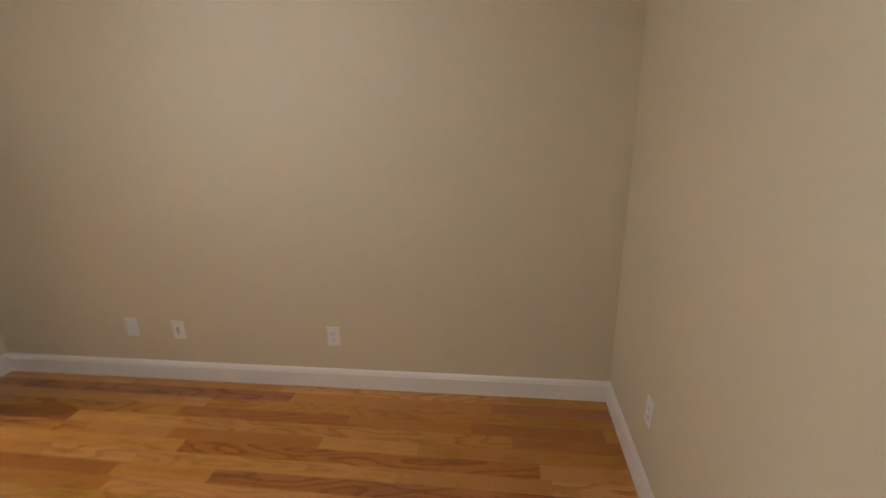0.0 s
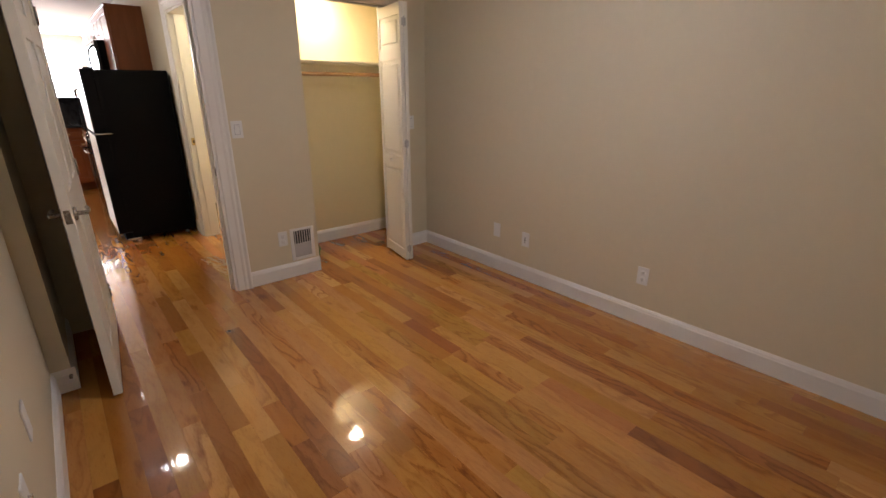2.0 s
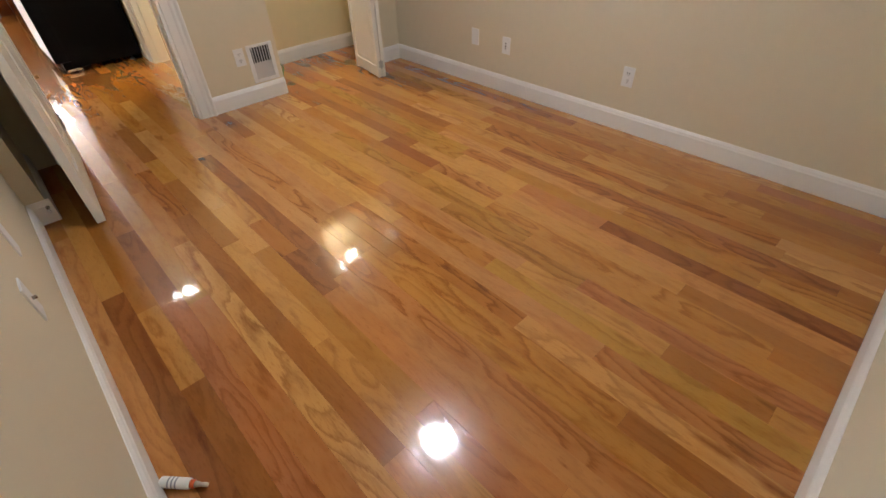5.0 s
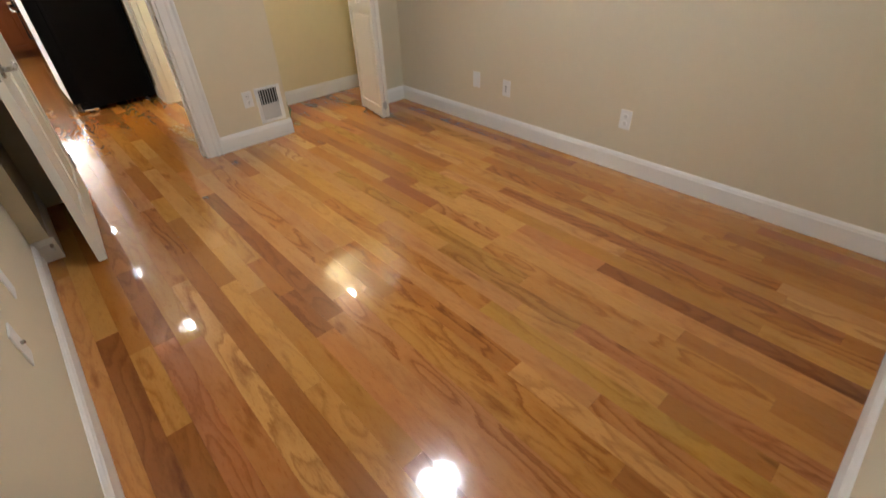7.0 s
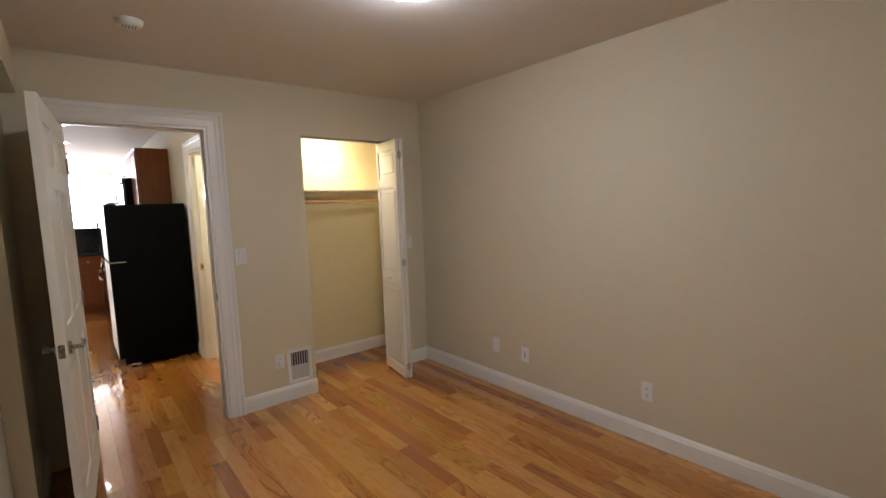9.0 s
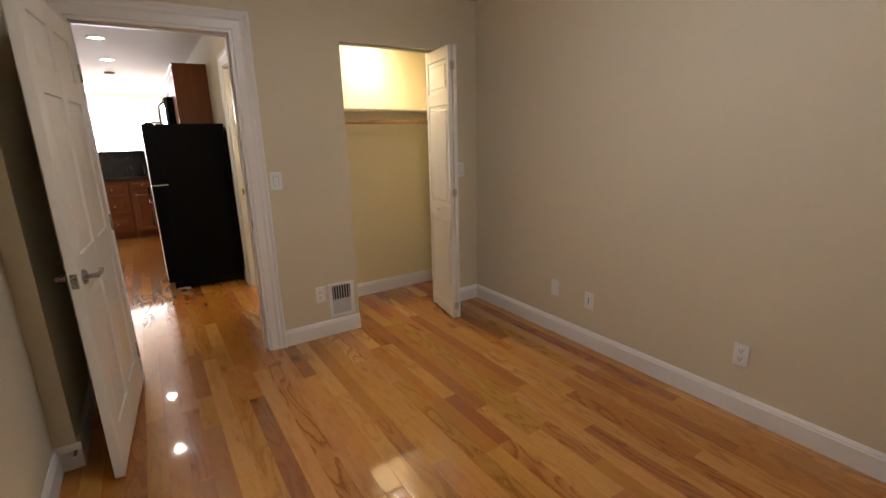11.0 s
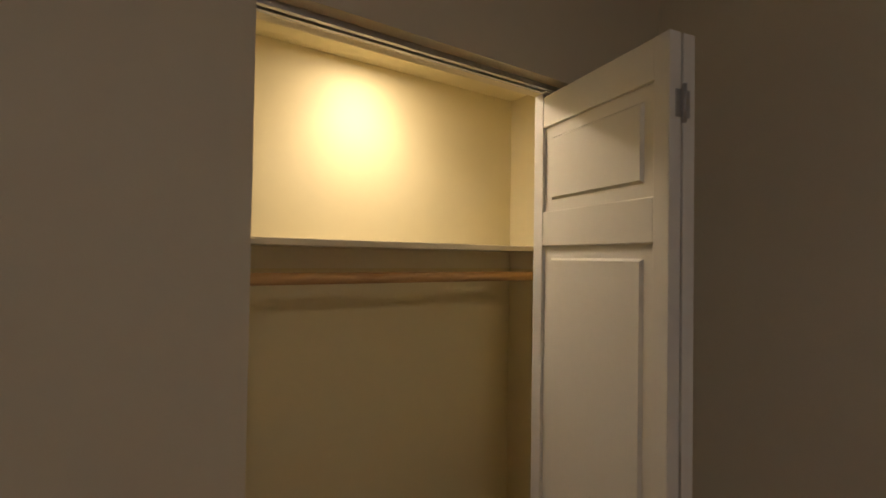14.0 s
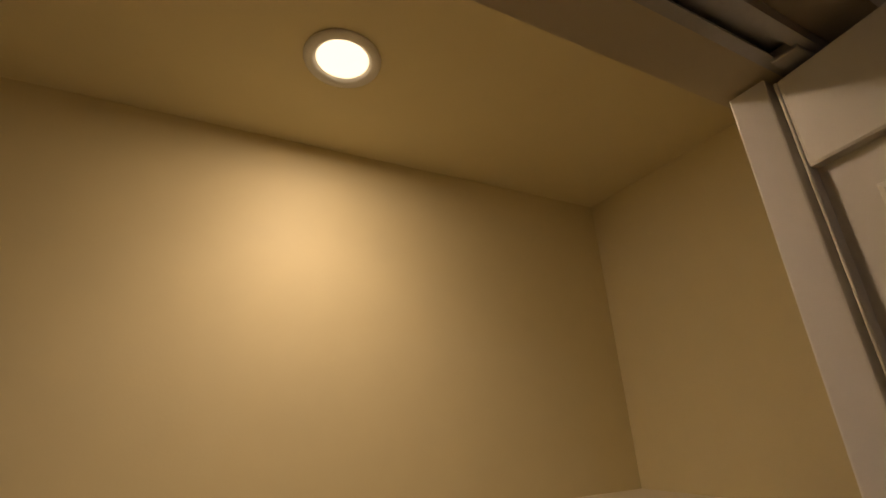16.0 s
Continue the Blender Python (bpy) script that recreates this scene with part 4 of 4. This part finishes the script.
for k in range(12):
    part("slat", box(-0.048, -0.14 + 0.0245 * k, 0.0, 0.048, -0.128 + 0.0245 * k, 0.004), BLACK_STEEL, rg)


def window(n, x0, x1, z0, z1):
    w = thing(f"window_{n}", "bright white double-hung window", "window", pose(0, 10.1, 0), kind="structure")
    f = 0.05
    part("window_frame", add_box(add_box(add_box(box(x0, 0.03, z0, x0 + f, 0.11, z1, 0.003), x1 - f, 0.03, z0, x1, 0.11, z1, 0.003), x0 + f, 0.03, z0, x1 - f, 0.11, z0 + f, 0.003), x0 + f, 0.03, z1 - f, x1 - f, 0.11, z1, 0.003), TRIM, w)
    zm = (z0 + z1) / 2
    part("meeting_rail", box(x0 + f, 0.04, zm - 0.022, x1 - f, 0.09, zm + 0.022, 0.003), TRIM, w)
    for a, b in ((z0 + f, zm - 0.022), (zm + 0.022, z1 - f)):
        p = part("pane", box(x0 + f, 0.062, a, x1 - f, 0.066, b), PANE, w)
        p.visible_shadow = False
    part("window_sill", box(x0 - 0.06, -0.045, z0 - 0.028, x1 + 0.06, 0.03, z0 - 0.001, 0.004), TRIM, w)
    part("window_casing", sweep(bmesh.new(), CASING, [(x1, 0, z0), (x1, 0, z1), (x0, 0, z1), (x0, 0, z0)], (0, -1, 0)), TRIM, w)


window(1, -4.10, -3.10, 0.76, 2.32)
window(2, -2.95, -1.95, 0.76, 2.32)
bd = part("backdrop", box(-12, 14.0, -0.1, 6, 14.1, 8), SKY_GLOW)
tagged(bd, "bright overcast sky beyond the windows", "sky", kind="structure")


# ---- oak strip floor: boards along y ----
def board_mesh(w, l):
    """One board: chamfered top, centre at the middle of its top face."""
    c, t = 0.0003, 0.018
    me = bpy.data.meshes.new("board")
    vs = []
    for x, y, z in ((w / 2 - c, l / 2 - c, 0), (w / 2, l / 2, -c), (w / 2, l / 2, -t)):
        vs += [(-x, -y, z), (x, -y, z), (x, y, z), (-x, y, z)]
    fs = [(0, 1, 2, 3)]
    for r in (0, 4):
        fs += [(r + k, r + 4 + k, r + 4 + (k + 1) % 4, r + (k + 1) % 4) for k in range(4)]
    me.from_pydata(vs, [], [tuple(reversed(f)) if f != (0, 1, 2, 3) else f for f in fs])
    me.update()
    return me


BW = 0.083
rng = random.Random(11)
LENGTHS = [0.34, 0.48, 0.64, 0.80, 0.96, 1.12, 1.30, 1.50, 1.72]
meshes = {}
near_floor = thing("floor_boards", "glossy varnished oak strip floor of the bedroom", "floor", kind="structure")
far_floor = thing("floor_boards_kitchen", "glossy varnished oak strip floor running on through the kitchen", "floor", kind="structure")
x = XW + BW / 2
while x > -4.80 + BW:
    x -= BW
start_x = x
xs = []
x = start_x
while x < 0.02:
    xs.append(x)
    x += BW
count = 0
for x in xs:
    y = YS - rng.choice(LENGTHS) * rng.random()
    end = 10.1
    while y < end:
        l = rng.choice(LENGTHS)
        y0, y1 = max(y, YS), min(y + l, end)
        y += l
        if y1 - y0 < 0.02:
            continue
        inside = x > XW - BW / 2
        if y1 < 0.0 and not inside:
            continue
        if not inside:
            y0 = max(y0, 0.001)
        if x > KX + 0.05 and y0 > 3.1:
            continue
        near = inside and (y1 <= -0.10 or (x < -1.62 and y1 < 2.4)) and count < 300
        count += near
        key = round(y1 - y0, 3)
        if key not in meshes:
            meshes[key] = board_mesh(BW - 0.0002, y1 - y0 - 0.0003)
            meshes[key].materials.append(OAK)
        ob = new("board", meshes[key])
        ob.location = (x, (y0 + y1) / 2, 0.0)
        ob.rotation_euler = (rng.uniform(-0.0006, 0.0006), rng.uniform(-0.009, 0.009), 0)
        ob.parent = near_floor if near else far_floor
